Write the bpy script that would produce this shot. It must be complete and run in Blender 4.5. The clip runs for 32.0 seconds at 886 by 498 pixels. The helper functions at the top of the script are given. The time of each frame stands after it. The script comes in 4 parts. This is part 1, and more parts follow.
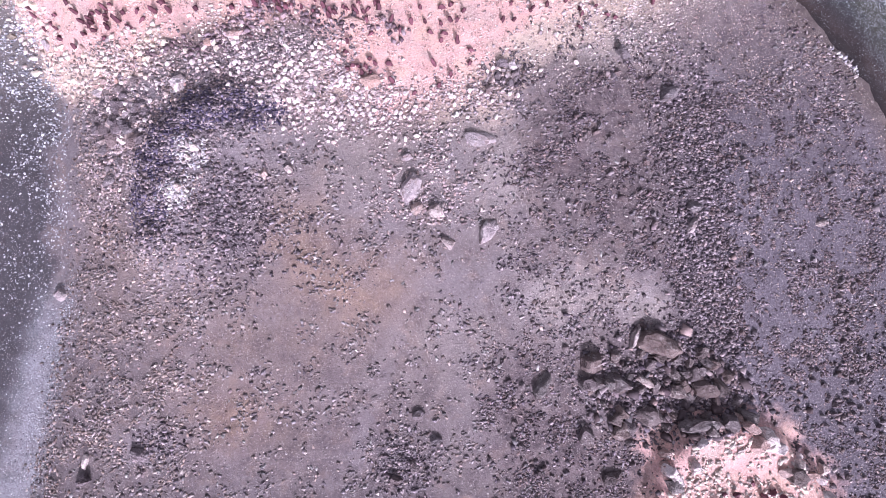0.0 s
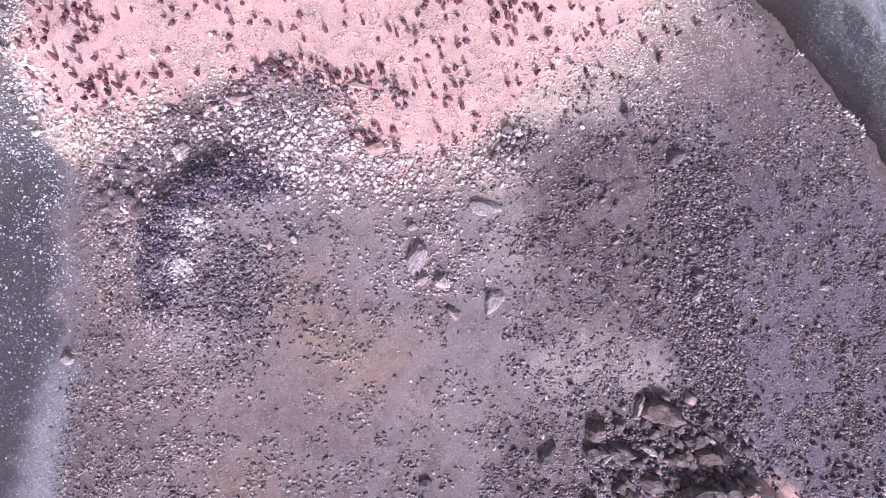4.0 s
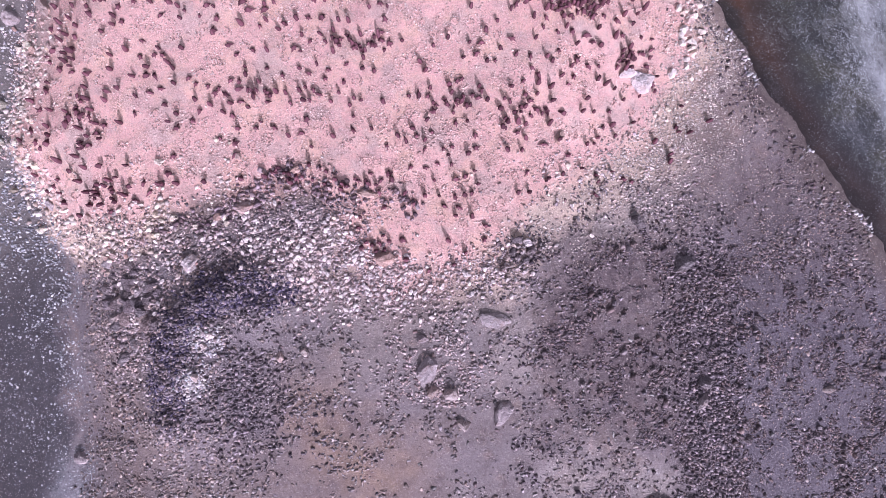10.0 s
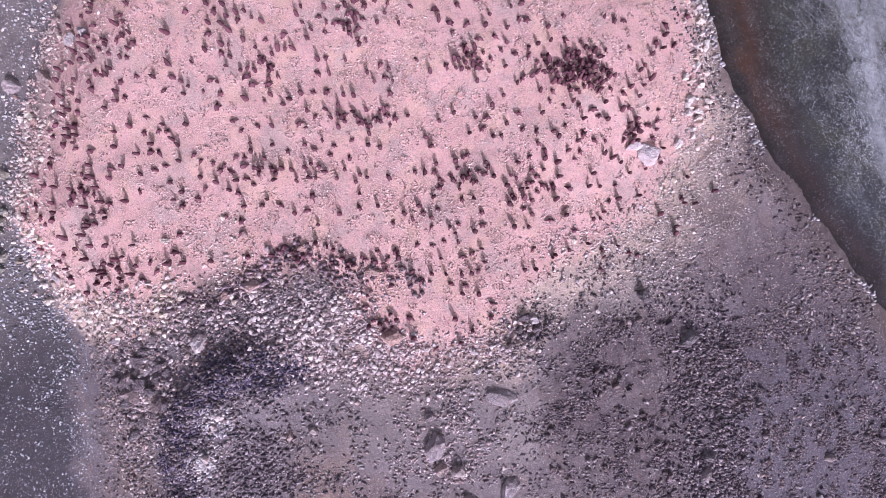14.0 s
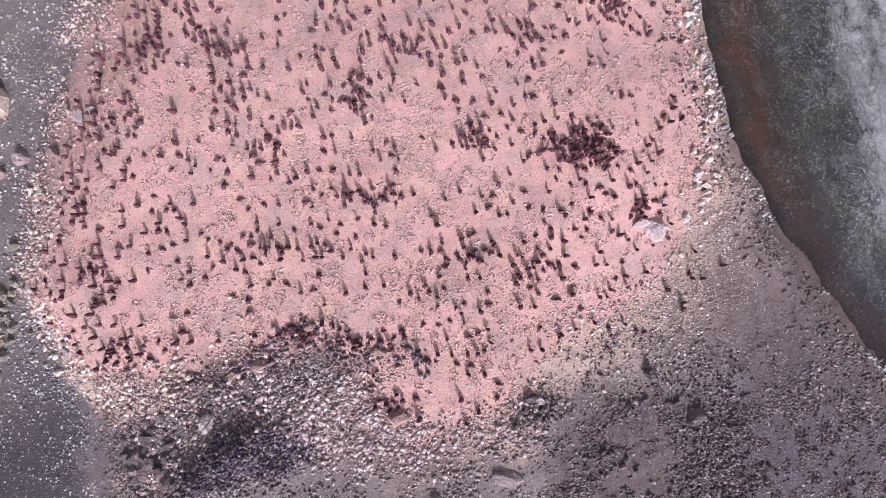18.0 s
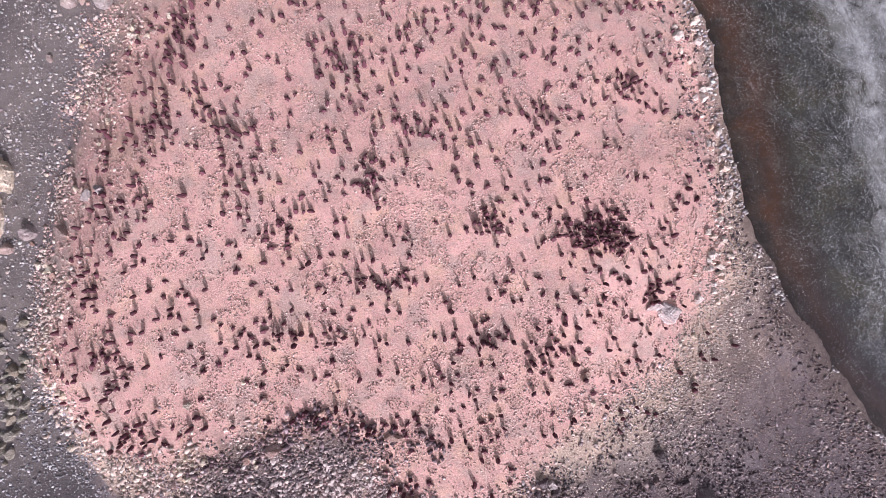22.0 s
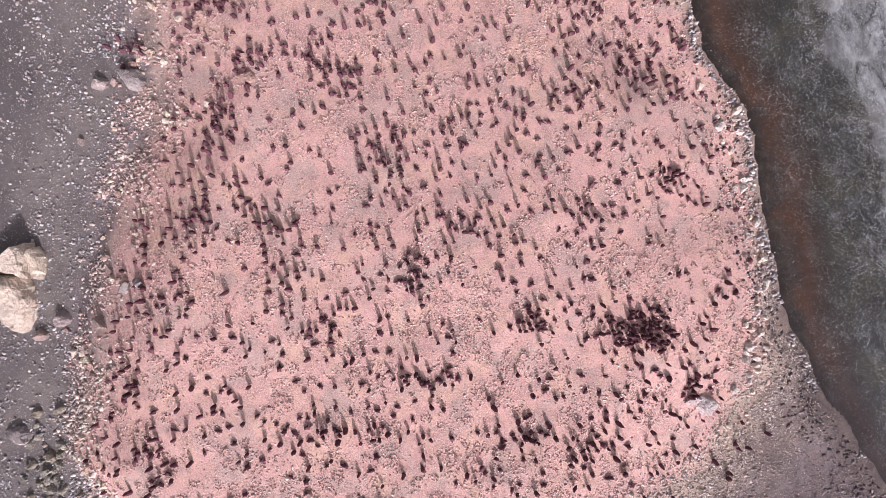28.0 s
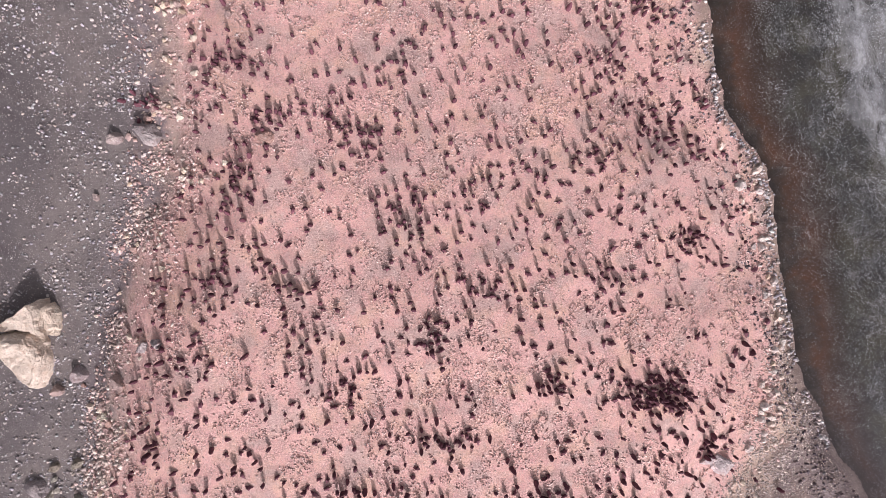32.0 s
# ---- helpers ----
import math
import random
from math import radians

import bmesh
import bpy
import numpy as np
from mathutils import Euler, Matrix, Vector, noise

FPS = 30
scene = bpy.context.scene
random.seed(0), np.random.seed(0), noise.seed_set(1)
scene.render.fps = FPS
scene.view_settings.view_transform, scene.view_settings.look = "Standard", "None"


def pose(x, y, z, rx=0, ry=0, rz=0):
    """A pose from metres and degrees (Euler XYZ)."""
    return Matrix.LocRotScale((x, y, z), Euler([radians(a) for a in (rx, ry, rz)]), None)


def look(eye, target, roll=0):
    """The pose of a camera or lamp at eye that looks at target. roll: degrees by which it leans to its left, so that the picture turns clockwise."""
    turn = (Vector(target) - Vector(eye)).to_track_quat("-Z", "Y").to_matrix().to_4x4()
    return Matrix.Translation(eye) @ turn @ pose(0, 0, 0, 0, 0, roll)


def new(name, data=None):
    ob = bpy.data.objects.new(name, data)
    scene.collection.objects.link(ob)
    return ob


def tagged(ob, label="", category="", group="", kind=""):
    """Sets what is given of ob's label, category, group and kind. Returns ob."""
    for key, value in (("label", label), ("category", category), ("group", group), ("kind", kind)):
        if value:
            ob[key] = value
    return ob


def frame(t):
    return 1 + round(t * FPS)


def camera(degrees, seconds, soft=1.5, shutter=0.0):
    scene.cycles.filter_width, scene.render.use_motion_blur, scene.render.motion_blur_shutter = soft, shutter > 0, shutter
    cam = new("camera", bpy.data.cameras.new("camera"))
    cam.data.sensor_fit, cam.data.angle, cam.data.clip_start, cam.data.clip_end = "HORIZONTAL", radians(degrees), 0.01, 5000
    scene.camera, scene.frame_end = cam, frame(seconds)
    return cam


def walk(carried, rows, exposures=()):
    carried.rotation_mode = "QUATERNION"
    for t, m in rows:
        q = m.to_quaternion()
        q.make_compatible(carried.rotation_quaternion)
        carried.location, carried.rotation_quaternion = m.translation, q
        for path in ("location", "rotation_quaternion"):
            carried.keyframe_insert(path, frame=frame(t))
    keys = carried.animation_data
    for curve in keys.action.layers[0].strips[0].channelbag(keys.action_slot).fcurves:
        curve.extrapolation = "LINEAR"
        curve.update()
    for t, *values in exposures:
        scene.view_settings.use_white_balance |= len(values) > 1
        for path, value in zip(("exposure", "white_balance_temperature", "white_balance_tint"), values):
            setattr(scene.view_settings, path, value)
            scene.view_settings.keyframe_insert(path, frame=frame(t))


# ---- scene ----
cam = camera(97.3, 32.0, soft=0.8)
# seconds, eye in metres, turn in degrees
ROWS = [
    (0, 0.256, -1.570, 19.369, 6.642, 0.258, 0.372),
    (0.5, 0.202, -1.121, 19.434, 6.522, 0.238, 0.321),
    (1, 0.157, -0.638, 19.503, 6.354, 0.236, 0.275),
    (1.5, 0.121, -0.126, 19.568, 6.162, 0.256, 0.231),
    (2, 0.080, 0.408, 19.626, 5.968, 0.265, 0.200),
    (2.5, 0.020, 0.942, 19.678, 5.798, 0.225, 0.182),
    (3, -0.037, 1.453, 19.722, 5.649, 0.172, 0.173),
    (3.5, -0.064, 1.956, 19.766, 5.467, 0.165, 0.172),
    (5.5, -0.244, 4.055, 19.982, 4.770, 0.065, 0.246),
    (6, -0.299, 4.577, 20.035, 4.643, 0.015, 0.250),
    (6.5, -0.361, 5.109, 20.087, 4.490, -0.050, 0.243),
    (7, -0.426, 5.633, 20.131, 4.333, -0.104, 0.233),
    (7.5, -0.493, 6.177, 20.174, 4.134, -0.133, 0.218),
    (8, -0.551, 6.736, 20.218, 3.929, -0.139, 0.203),
    (8.5, -0.603, 7.280, 20.252, 3.774, -0.141, 0.192),
    (9, -0.658, 7.839, 20.283, 3.589, -0.152, 0.177),
    (9.5, -0.695, 8.422, 20.317, 3.345, -0.145, 0.156),
    (10, -0.724, 8.976, 20.358, 3.178, -0.138, 0.124),
    (10.5, -0.771, 9.502, 20.402, 3.082, -0.173, 0.076),
    (11, -0.829, 10.061, 20.442, 2.937, -0.222, 0.029),
    (11.5, -0.887, 10.646, 20.479, 2.764, -0.267, -0.004),
    (12, -0.939, 11.227, 20.518, 2.601, -0.305, -0.031),
    (12.5, -0.989, 11.808, 20.553, 2.424, -0.329, -0.060),
    (13, -1.034, 12.383, 20.580, 2.246, -0.319, -0.088),
    (13.5, -1.075, 12.945, 20.610, 2.098, -0.278, -0.110),
    (14, -1.141, 13.512, 20.638, 1.961, -0.277, -0.118),
    (14.5, -1.229, 14.088, 20.654, 1.810, -0.326, -0.108),
    (16.5, -1.146, 16.096, 20.745, 2.120, 0.316, -0.097),
    (17, -1.178, 16.638, 20.746, 2.021, 0.292, -0.093),
    (17.5, -1.210, 17.216, 20.748, 1.899, 0.290, -0.075),
    (18, -1.254, 17.840, 20.759, 1.707, 0.286, -0.043),
    (18.5, -1.327, 18.483, 20.772, 1.488, 0.247, -0.001),
    (19, -1.422, 19.124, 20.777, 1.285, 0.191, 0.033),
    (19.5, -1.520, 19.760, 20.780, 1.116, 0.157, 0.045),
    (20, -1.614, 20.400, 20.782, 0.927, 0.142, 0.037),
    (20.5, -1.724, 21.060, 20.779, 0.674, 0.108, 0.025),
    (21, -1.851, 21.729, 20.774, 0.430, 0.063, 0.021),
    (21.5, -1.974, 22.384, 20.766, 0.235, 0.031, 0.032),
    (22, -2.084, 23.019, 20.760, 0.079, 0.010, 0.041),
    (22.5, -2.180, 23.623, 20.759, -0.032, 0.001, 0.036),
    (23, -2.270, 24.195, 20.764, -0.123, -0.004, 0.042),
    (23.5, -2.375, 24.766, 20.770, -0.262, -0.029, 0.060),
    (24, -2.504, 25.332, 20.773, -0.450, -0.078, 0.085),
    (24.5, -2.660, 25.863, 20.771, -0.601, -0.132, 0.116),
    (25, -2.854, 26.355, 20.765, -0.707, -0.189, 0.135),
    (25.5, -3.086, 26.832, 20.759, -0.822, -0.264, 0.145),
    (27.5, -4.475, 28.338, 20.693, -1.329, -0.715, 0.295),
    (28, -4.749, 28.796, 20.672, -1.510, -0.806, 0.342),
    (28.5, -4.989, 29.245, 20.644, -1.647, -0.865, 0.409),
    (29, -5.220, 29.702, 20.612, -1.762, -0.947, 0.480),
    (29.5, -5.441, 30.191, 20.579, -1.907, -1.038, 0.550),
    (30, -5.621, 30.708, 20.550, -2.099, -1.089, 0.611),
    (30.5, -5.759, 31.219, 20.523, -2.304, -1.117, 0.666),
    (31, -5.864, 31.700, 20.495, -2.479, -1.139, 0.710),
    (31.5, -5.943, 32.149, 20.469, -2.600, -1.153, 0.737),
    (32, -6.007, 32.583, 20.447, -2.690, -1.158, 0.755),
]
EXPOSURES = [(0.0, 0.38, 5800, 31), (6.0, 0.19, 5800, 31), (10.0, 0.0, 5750, 34), (17.3, -0.16, 5750, 35), (18.2, -0.17, 6250, 26), (24.0, -0.11, 6350, 26), (32.0, -0.13, 6600, 23)]
walk(cam, [(t, pose(x, y, z, rx, ry, rz)) for t, x, y, z, rx, ry, rz in ROWS], EXPOSURES)

# ---- light: clear low sun and sky ----
SUN_UP, SUN_ROUND = radians(30), math.atan2(0.29, -0.957)
world = bpy.data.worlds.new("world")
scene.world = world
world.use_nodes = True
wn = world.node_tree.nodes
sky = wn.new("ShaderNodeTexSky")
sky.air_density, sky.dust_density, sky.ozone_density = 0.8, 5.0, 0.6
sky.sky_type, sky.sun_disc, sky.sun_elevation, sky.sun_rotation = "NISHITA", False, SUN_UP, SUN_ROUND
haze = wn.new("ShaderNodeHueSaturation")
haze.inputs["Saturation"].default_value = 0.14
world.node_tree.links.new(sky.outputs[0], haze.inputs["Color"])
world.node_tree.links.new(haze.outputs[0], wn["Background"].inputs[0])
wn["Background"].inputs[1].default_value = 0.13
lamp = bpy.data.lights.new("sun", "SUN")
lamp.energy, lamp.angle, lamp.color = 3.7, radians(0.6), (1.0, 0.97, 0.94)
sun = new("sun", lamp)
toward = Vector((math.sin(SUN_ROUND) * math.cos(SUN_UP), math.cos(SUN_ROUND) * math.cos(SUN_UP), math.sin(SUN_UP)))
sun.matrix_world = look(tuple(toward * 60), (0, 0, 0))

rng = np.random.default_rng(7)


# ---- materials ----
class Nodes:
    """Short writing of one material's node tree."""

    def __init__(self, name, rough=0.9):
        self.mat = bpy.data.materials.new(name)
        self.mat.use_nodes = True
        self.tree = self.mat.node_tree
        self.bsdf = self.tree.nodes["Principled BSDF"]
        self.bsdf.inputs["Roughness"].default_value = rough
        self.bsdf.inputs["Specular IOR Level"].default_value = 0.25

    def node(self, kind, **values):
        n = self.tree.nodes.new("ShaderNode" + kind)
        for key, value in values.items():
            if key == "operation":
                n.operation = value
            elif key == "blend_type":
                n.blend_type = value
            elif key == "data_type":
                n.data_type = value
            elif key == "attribute_name":
                n.attribute_name = value
        return n

    def link(self, a, b):
        self.tree.links.new(a, b)

    def place(self):
        return self.node("NewGeometry").outputs["Position"]

    def noise(self, scale, detail=4.0, rough=0.6, at=None, swirl=0.0):
        n = self.node("TexNoise")
        n.inputs["Distortion"].default_value = swirl
        n.inputs["Scale"].default_value, n.inputs["Detail"].default_value, n.inputs["Roughness"].default_value = scale, detail, rough
        self.link(at or self.place(), n.inputs["Vector"])
        return n.outputs["Fac"]

    def ramp(self, fac, *stops):
        n = self.node("ValToRGB")
        r = n.color_ramp
        while len(r.elements) < len(stops):
            r.elements.new(0.5)
        for e, (p, c) in zip(r.elements, stops):
            e.position, e.color = p, (*(c if isinstance(c, tuple) else (c, c, c)), 1)
        self.link(fac, n.inputs[0])
        return n.outputs[0]

    def mix(self, fac, a, b, how="MIX"):
        n = self.node("Mix", data_type="RGBA", blend_type=how)
        for value, socket in ((fac, n.inputs[0]), (a, n.inputs[6]), (b, n.inputs[7])):
            if isinstance(value, tuple):
                socket.default_value = (*value, 1)
            elif isinstance(value, (int, float)):
                socket.default_value = value
            else:
                self.link(value, socket)
        return n.outputs[2]

    def maths(self, how, a, b):
        n = self.node("Math", operation=how)
        for value, socket in ((a, n.inputs[0]), (b, n.inputs[1])):
            if isinstance(value, (int, float)):
                socket.default_value = value
            else:
                self.link(value, socket)
        return n.outputs[0]

    def attr(self, name):
        return self.node("Attribute", attribute_name=name).outputs["Fac"]

    def finish(self, colour, bump=None, depth=0.02, strength=0.8):
        if isinstance(colour, tuple):
            self.bsdf.inputs["Base Color"].default_value = (*colour, 1)
        else:
            self.link(colour, self.bsdf.inputs["Base Color"])
        if bump is not None:
            b = self.node("Bump")
            b.inputs["Strength"].default_value, b.inputs["Distance"].default_value = strength, depth
            self.link(bump, b.inputs["Height"])
            self.link(b.outputs[0], self.bsdf.inputs["Normal"])
        return self.mat


def ground_material():
    m = Nodes("ground_gravel", 0.95)
    fine, mid, wide = m.noise(9.0, 5, 0.7), m.noise(1.6, 5, 0.65), m.noise(0.28, 4, 0.55)
    gravel = m.mix(m.ramp(mid, (0.3, 0.0), (0.7, 1.0)), (0.138, 0.112, 0.117), (0.228, 0.19, 0.189))
    gravel = m.mix(m.ramp(wide, (0.35, 0.0), (0.65, 1.0)), gravel, m.mix(0.6, gravel, (0.27, 0.24, 0.268)))
    gravel = m.mix(m.ramp(m.noise(0.7, 6, 0.72), (0.52, 0.0), (0.66, 0.75)), gravel, (0.29, 0.21, 0.183))
    gravel = m.mix(m.ramp(m.noise(1.2, 6, 0.75), (0.53, 0.0), (0.66, 0.8)), gravel, (0.135, 0.105, 0.115))
    gravel = m.mix(m.ramp(m.noise(4.0, 6, 0.8), (0.52, 0.0), (0.64, 0.65)), gravel, (0.13, 0.10, 0.105))
    gravel = m.mix(m.ramp(m.noise(5.5, 6, 0.8), (0.56, 0.0), (0.68, 0.7)), gravel, (0.42, 0.365, 0.352))
    ochre = m.mix(m.ramp(mid, (0.35, 0.0), (0.65, 1.0)), (0.32, 0.225, 0.17), (0.215, 0.142, 0.122))
    colour = m.mix(m.attr("ochre"), gravel, ochre)
    colour = m.mix(m.attr("sand"), colour, m.mix(m.ramp(fine, (0.35, 0.0), (0.65, 1.0)), (0.31, 0.265, 0.262), (0.40, 0.348, 0.33)))
    scree = m.mix(m.ramp(mid, (0.35, 0.0), (0.65, 1.0)), (0.110, 0.086, 0.095), (0.185, 0.145, 0.151))
    scree = m.mix(m.ramp(m.noise(2.4, 6, 0.75), (0.54, 0.0), (0.66, 0.7)), scree, (0.265, 0.225, 0.225))
    scree = m.mix(m.ramp(m.noise(1.9, 6, 0.75), (0.50, 0.0), (0.62, 0.85)), scree, (0.060, 0.046, 0.055))
    scree = m.mix(m.ramp(m.noise(0.9, 5, 0.7), (0.55, 0.0), (0.68, 0.5)), scree, (0.17, 0.118, 0.105))
    stony = m.maths("ADD", m.attr("scree"), m.maths("MULTIPLY", m.maths("SUBTRACT", m.noise(1.1, 6, 0.72), 0.5), 1.5))
    colour = m.mix(m.ramp(stony, (0.15, 0.0), (0.85, 1.0)), colour, scree)
    flat = m.mix(m.ramp(mid, (0.3, 0.0), (0.7, 1.0)), (0.185, 0.164, 0.162), (0.24, 0.215, 0.208))
    flat = m.mix(m.ramp(wide, (0.4, 0.0), (0.62, 1.0)), flat, (0.16, 0.145, 0.148))
    # wet southern flat, plus a colour darkening on the flat's far side
    flat = m.mix(m.attr("wet"), flat, m.mix(m.ramp(mid, (0.3, 0.0), (0.7, 1.0)), (0.050, 0.047, 0.056), (0.079, 0.073, 0.084)))
    level = m.maths("ADD", m.attr("flat"), m.maths("MULTIPLY", m.maths("SUBTRACT", m.noise(1.3, 6, 0.72), 0.5), 1.1))
    colour = m.mix(m.ramp(level, (0.2, 0.0), (0.8, 1.0)), colour, flat)
    colour = m.mix(m.attr("silt"), colour, m.mix(m.ramp(m.noise(12.0, 4, 0.8), (0.4, 0.0), (0.6, 1.0)), (0.19, 0.19, 0.22), (0.44, 0.44, 0.485)))
    # dark stony ground; along the hummock crest it also carries painted shade
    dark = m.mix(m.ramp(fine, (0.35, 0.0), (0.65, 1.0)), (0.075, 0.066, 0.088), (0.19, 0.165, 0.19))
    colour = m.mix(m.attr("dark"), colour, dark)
    splash = m.maths("ADD", m.attr("whitewash"), m.maths("MULTIPLY", m.maths("SUBTRACT", m.noise(2.6, 6, 0.75), 0.5), 1.6))
    colour = m.mix(m.ramp(splash, (0.5, 0.0), (0.72, 0.9)), colour, (0.80, 0.75, 0.76))
    pink = m.mix(m.ramp(mid, (0.33, 0.0), (0.67, 1.0)), (0.72, 0.396, 0.388), (0.81, 0.505, 0.43))
    pink = m.mix(m.ramp(wide, (0.35, 0.0), (0.65, 1.0)), pink, (0.78, 0.465, 0.44))
    pink = m.mix(m.ramp(m.noise(0.55, 5, 0.62), (0.48, 0.0), (0.64, 0.85)), pink, (0.785, 0.502, 0.396))
    pink = m.mix(m.ramp(m.noise(0.42, 5, 0.65), (0.50, 0.0), (0.62, 0.8)), pink, (0.57, 0.41, 0.38))
    pink = m.mix(m.ramp(m.noise(2.2, 4, 0.6), (0.58, 0.0), (0.70, 0.5)), pink, (0.44, 0.28, 0.265))
    pink = m.mix(m.ramp(m.noise(3.1, 5, 0.7), (0.56, 0.0), (0.72, 0.55)), pink, (0.86, 0.67, 0.62))
    pink = m.mix(m.ramp(m.noise(16.0, 4, 0.8), (0.50, 0.0), (0.62, 0.4)), pink, (0.40, 0.255, 0.24))
    pink = m.mix(m.ramp(m.noise(19.0, 4, 0.8), (0.52, 0.0), (0.64, 0.55)), pink, (0.92, 0.77, 0.73))
    rim = m.maths("ADD", m.attr("cream"), m.maths("MULTIPLY", m.maths("SUBTRACT", m.noise(1.0, 6, 0.7), 0.5), 1.2))
    colour = m.mix(m.ramp(rim, (0.3, 0.0), (0.95, 0.9)), colour, m.mix(m.ramp(mid, (0.35, 0.0), (0.65, 1.0)), (0.76, 0.59, 0.48), (0.60, 0.465, 0.385)))
    edge = m.maths("ADD", m.attr("guano"), m.maths("MULTIPLY", m.maths("SUBTRACT", m.noise(0.8, 6, 0.7), 0.5), 1.3))
    colour = m.mix(m.ramp(edge, (0.22, 0.0), (0.82, 1.0)), colour, pink)
    colour = m.mix(m.attr("wetsand"), colour, m.mix(m.ramp(mid, (0.35, 0.0), (0.65, 1.0)), (0.105, 0.082, 0.080), (0.18, 0.145, 0.138)))
    colour = m.mix(m.ramp(fine, (0.3, 0.35), (0.5, 0.0)), colour, (0.10, 0.075, 0.075))
    speck = m.node("TexVoronoi")
    speck.inputs["Scale"].default_value = 13.0
    warp = m.node("VectorMath", operation="MULTIPLY_ADD")
    wobble = m.node("TexNoise")
    wobble.inputs["Scale"].default_value = 5.0
    m.link(m.place(), wobble.inputs["Vector"])
    m.link(wobble.outputs["Color"], warp.inputs[0])
    warp.inputs[1].default_value = (0.16, 0.16, 0.16)
    m.link(m.place(), warp.inputs[2])
    m.link(warp.outputs[0], speck.inputs["Vector"])
    lit = m.maths("MULTIPLY", m.ramp(speck.outputs["Distance"], (0.12, 1.0), (0.34, 0.0)), m.ramp(speck.outputs["Color"], (0.40, 0.0), (0.62, 0.9)))
    grit = m.ramp(m.noise(0.75, 4, 0.6), (0.42, 0.35), (0.58, 1.0))
    colour = m.mix(m.maths("MULTIPLY", lit, grit), colour, m.mix(0.62, colour, (0.88, 0.82, 0.79)))
    gap = m.maths("MULTIPLY", m.ramp(speck.outputs["Distance"], (0.36, 0.0), (0.6, 1.0)), m.ramp(m.noise(1.3, 4, 0.6), (0.38, 0.15), (0.62, 0.8)))
    colour = m.mix(m.maths("MULTIPLY", gap, grit), colour, m.mix(0.5, colour, (0.05, 0.036, 0.04)))
    bump = m.maths("ADD", m.maths("MULTIPLY", fine, 1.3), m.maths("MULTIPLY", speck.outputs["Distance"], -0.5))
    return m.finish(colour, bump, 0.026, 0.9)


def stone_material(name, low, high, rough=0.85, specks=0.3, tint=0.7):
    """Loose stones: every island of the joined mesh takes its own tone."""
    m = Nodes(name, rough)
    island = m.node("NewGeometry").outputs["Random Per Island"]
    tone = m.mix(m.maths("POWER", island, 1.9), low, high)
    pick = m.node("TexWhiteNoise")
    pick.noise_dimensions = "1D"
    m.link(m.maths("MULTIPLY", island, 91.7), pick.inputs["W"])
    hue = m.ramp(pick.outputs["Value"], (0.0, (1.0, 0.82, 0.74)), (0.25, (1.0, 0.93, 0.88)), (0.5, (0.97, 0.97, 1.0)), (0.7, (0.86, 0.82, 1.0)), (0.85, (0.80, 0.92, 0.92)), (1.0, (0.80, 0.62, 0.68)))
    tone = m.mix(tint, tone, hue, "MULTIPLY")
    grain = m.noise(22.0, 4, 0.7)
    tone = m.mix(m.ramp(grain, (0.35, specks), (0.55, 0.0)), tone, tuple(0.45 * v for v in low))
    return m.finish(tone, grain, 0.012, 0.7)


def rock_material(name, pale, deep, streak):
    m = Nodes(name, 0.88)
    own = m.node("ObjectInfo").outputs["Random"]
    wide, fine = m.noise(1.5, 6, 0.65), m.noise(14.0, 5, 0.7)
    c = m.mix(m.ramp(wide, (0.35, 0.0), (0.68, 1.0)), deep, pale)
    c = m.mix(m.maths("MULTIPLY", own, 0.45), c, deep)
    pick = m.node("TexWhiteNoise")
    pick.noise_dimensions = "1D"
    m.link(m.maths("MULTIPLY", own, 53.1), pick.inputs["W"])
    c = m.mix(0.8, c, m.ramp(pick.outputs["Value"], (0.0, (1.0, 0.82, 0.74)), (0.35, (1.0, 0.95, 0.92)), (0.65, (0.95, 0.91, 0.97)), (1.0, (0.90, 0.95, 0.95))), "MULTIPLY")
    c = m.mix(m.ramp(m.noise(3.2, 6, 0.75), (0.56, 0.0), (0.66, 0.8)), c, streak)
    c = m.mix(m.ramp(m.noise(2.3, 5, 0.7), (0.52, 0.0), (0.66, 0.55)), c, tuple(v * w for v, w in zip(deep, (0.85, 0.66, 0.58))))
    c = m.mix(m.ramp(fine, (0.32, 0.55), (0.46, 0.0)), c, tuple(0.5 * v for v in deep))
    c = m.mix(m.ramp(m.noise(26.0, 4, 0.8), (0.54, 0.0), (0.68, 0.5)), c, streak)
    return m.finish(c, m.maths("ADD", m.maths("ADD", wide, m.noise(5.0, 5, 0.7)), m.maths("MULTIPLY", fine, 0.5)), 0.14, 1.0)


# dark brown of the shapes that stand in for penguins
def stand_in_material():
    m = Nodes("dark_stand_in", 0.8)
    own = m.node("ObjectInfo").outputs["Random"]
    isl = m.node("NewGeometry").outputs["Random Per Island"]
    c = m.mix(m.maths("MULTIPLY", m.maths("ADD", own, isl), 0.5), (0.055, 0.02, 0.03), (0.185, 0.075, 0.1))
    c = m.mix(m.ramp(m.noise(7.0, 4, 0.6), (0.5, 0.0), (0.72, 0.45)), c, (0.22, 0.10, 0.125))
    return m.finish(c, m.noise(18.0, 4, 0.6), 0.02, 0.8)


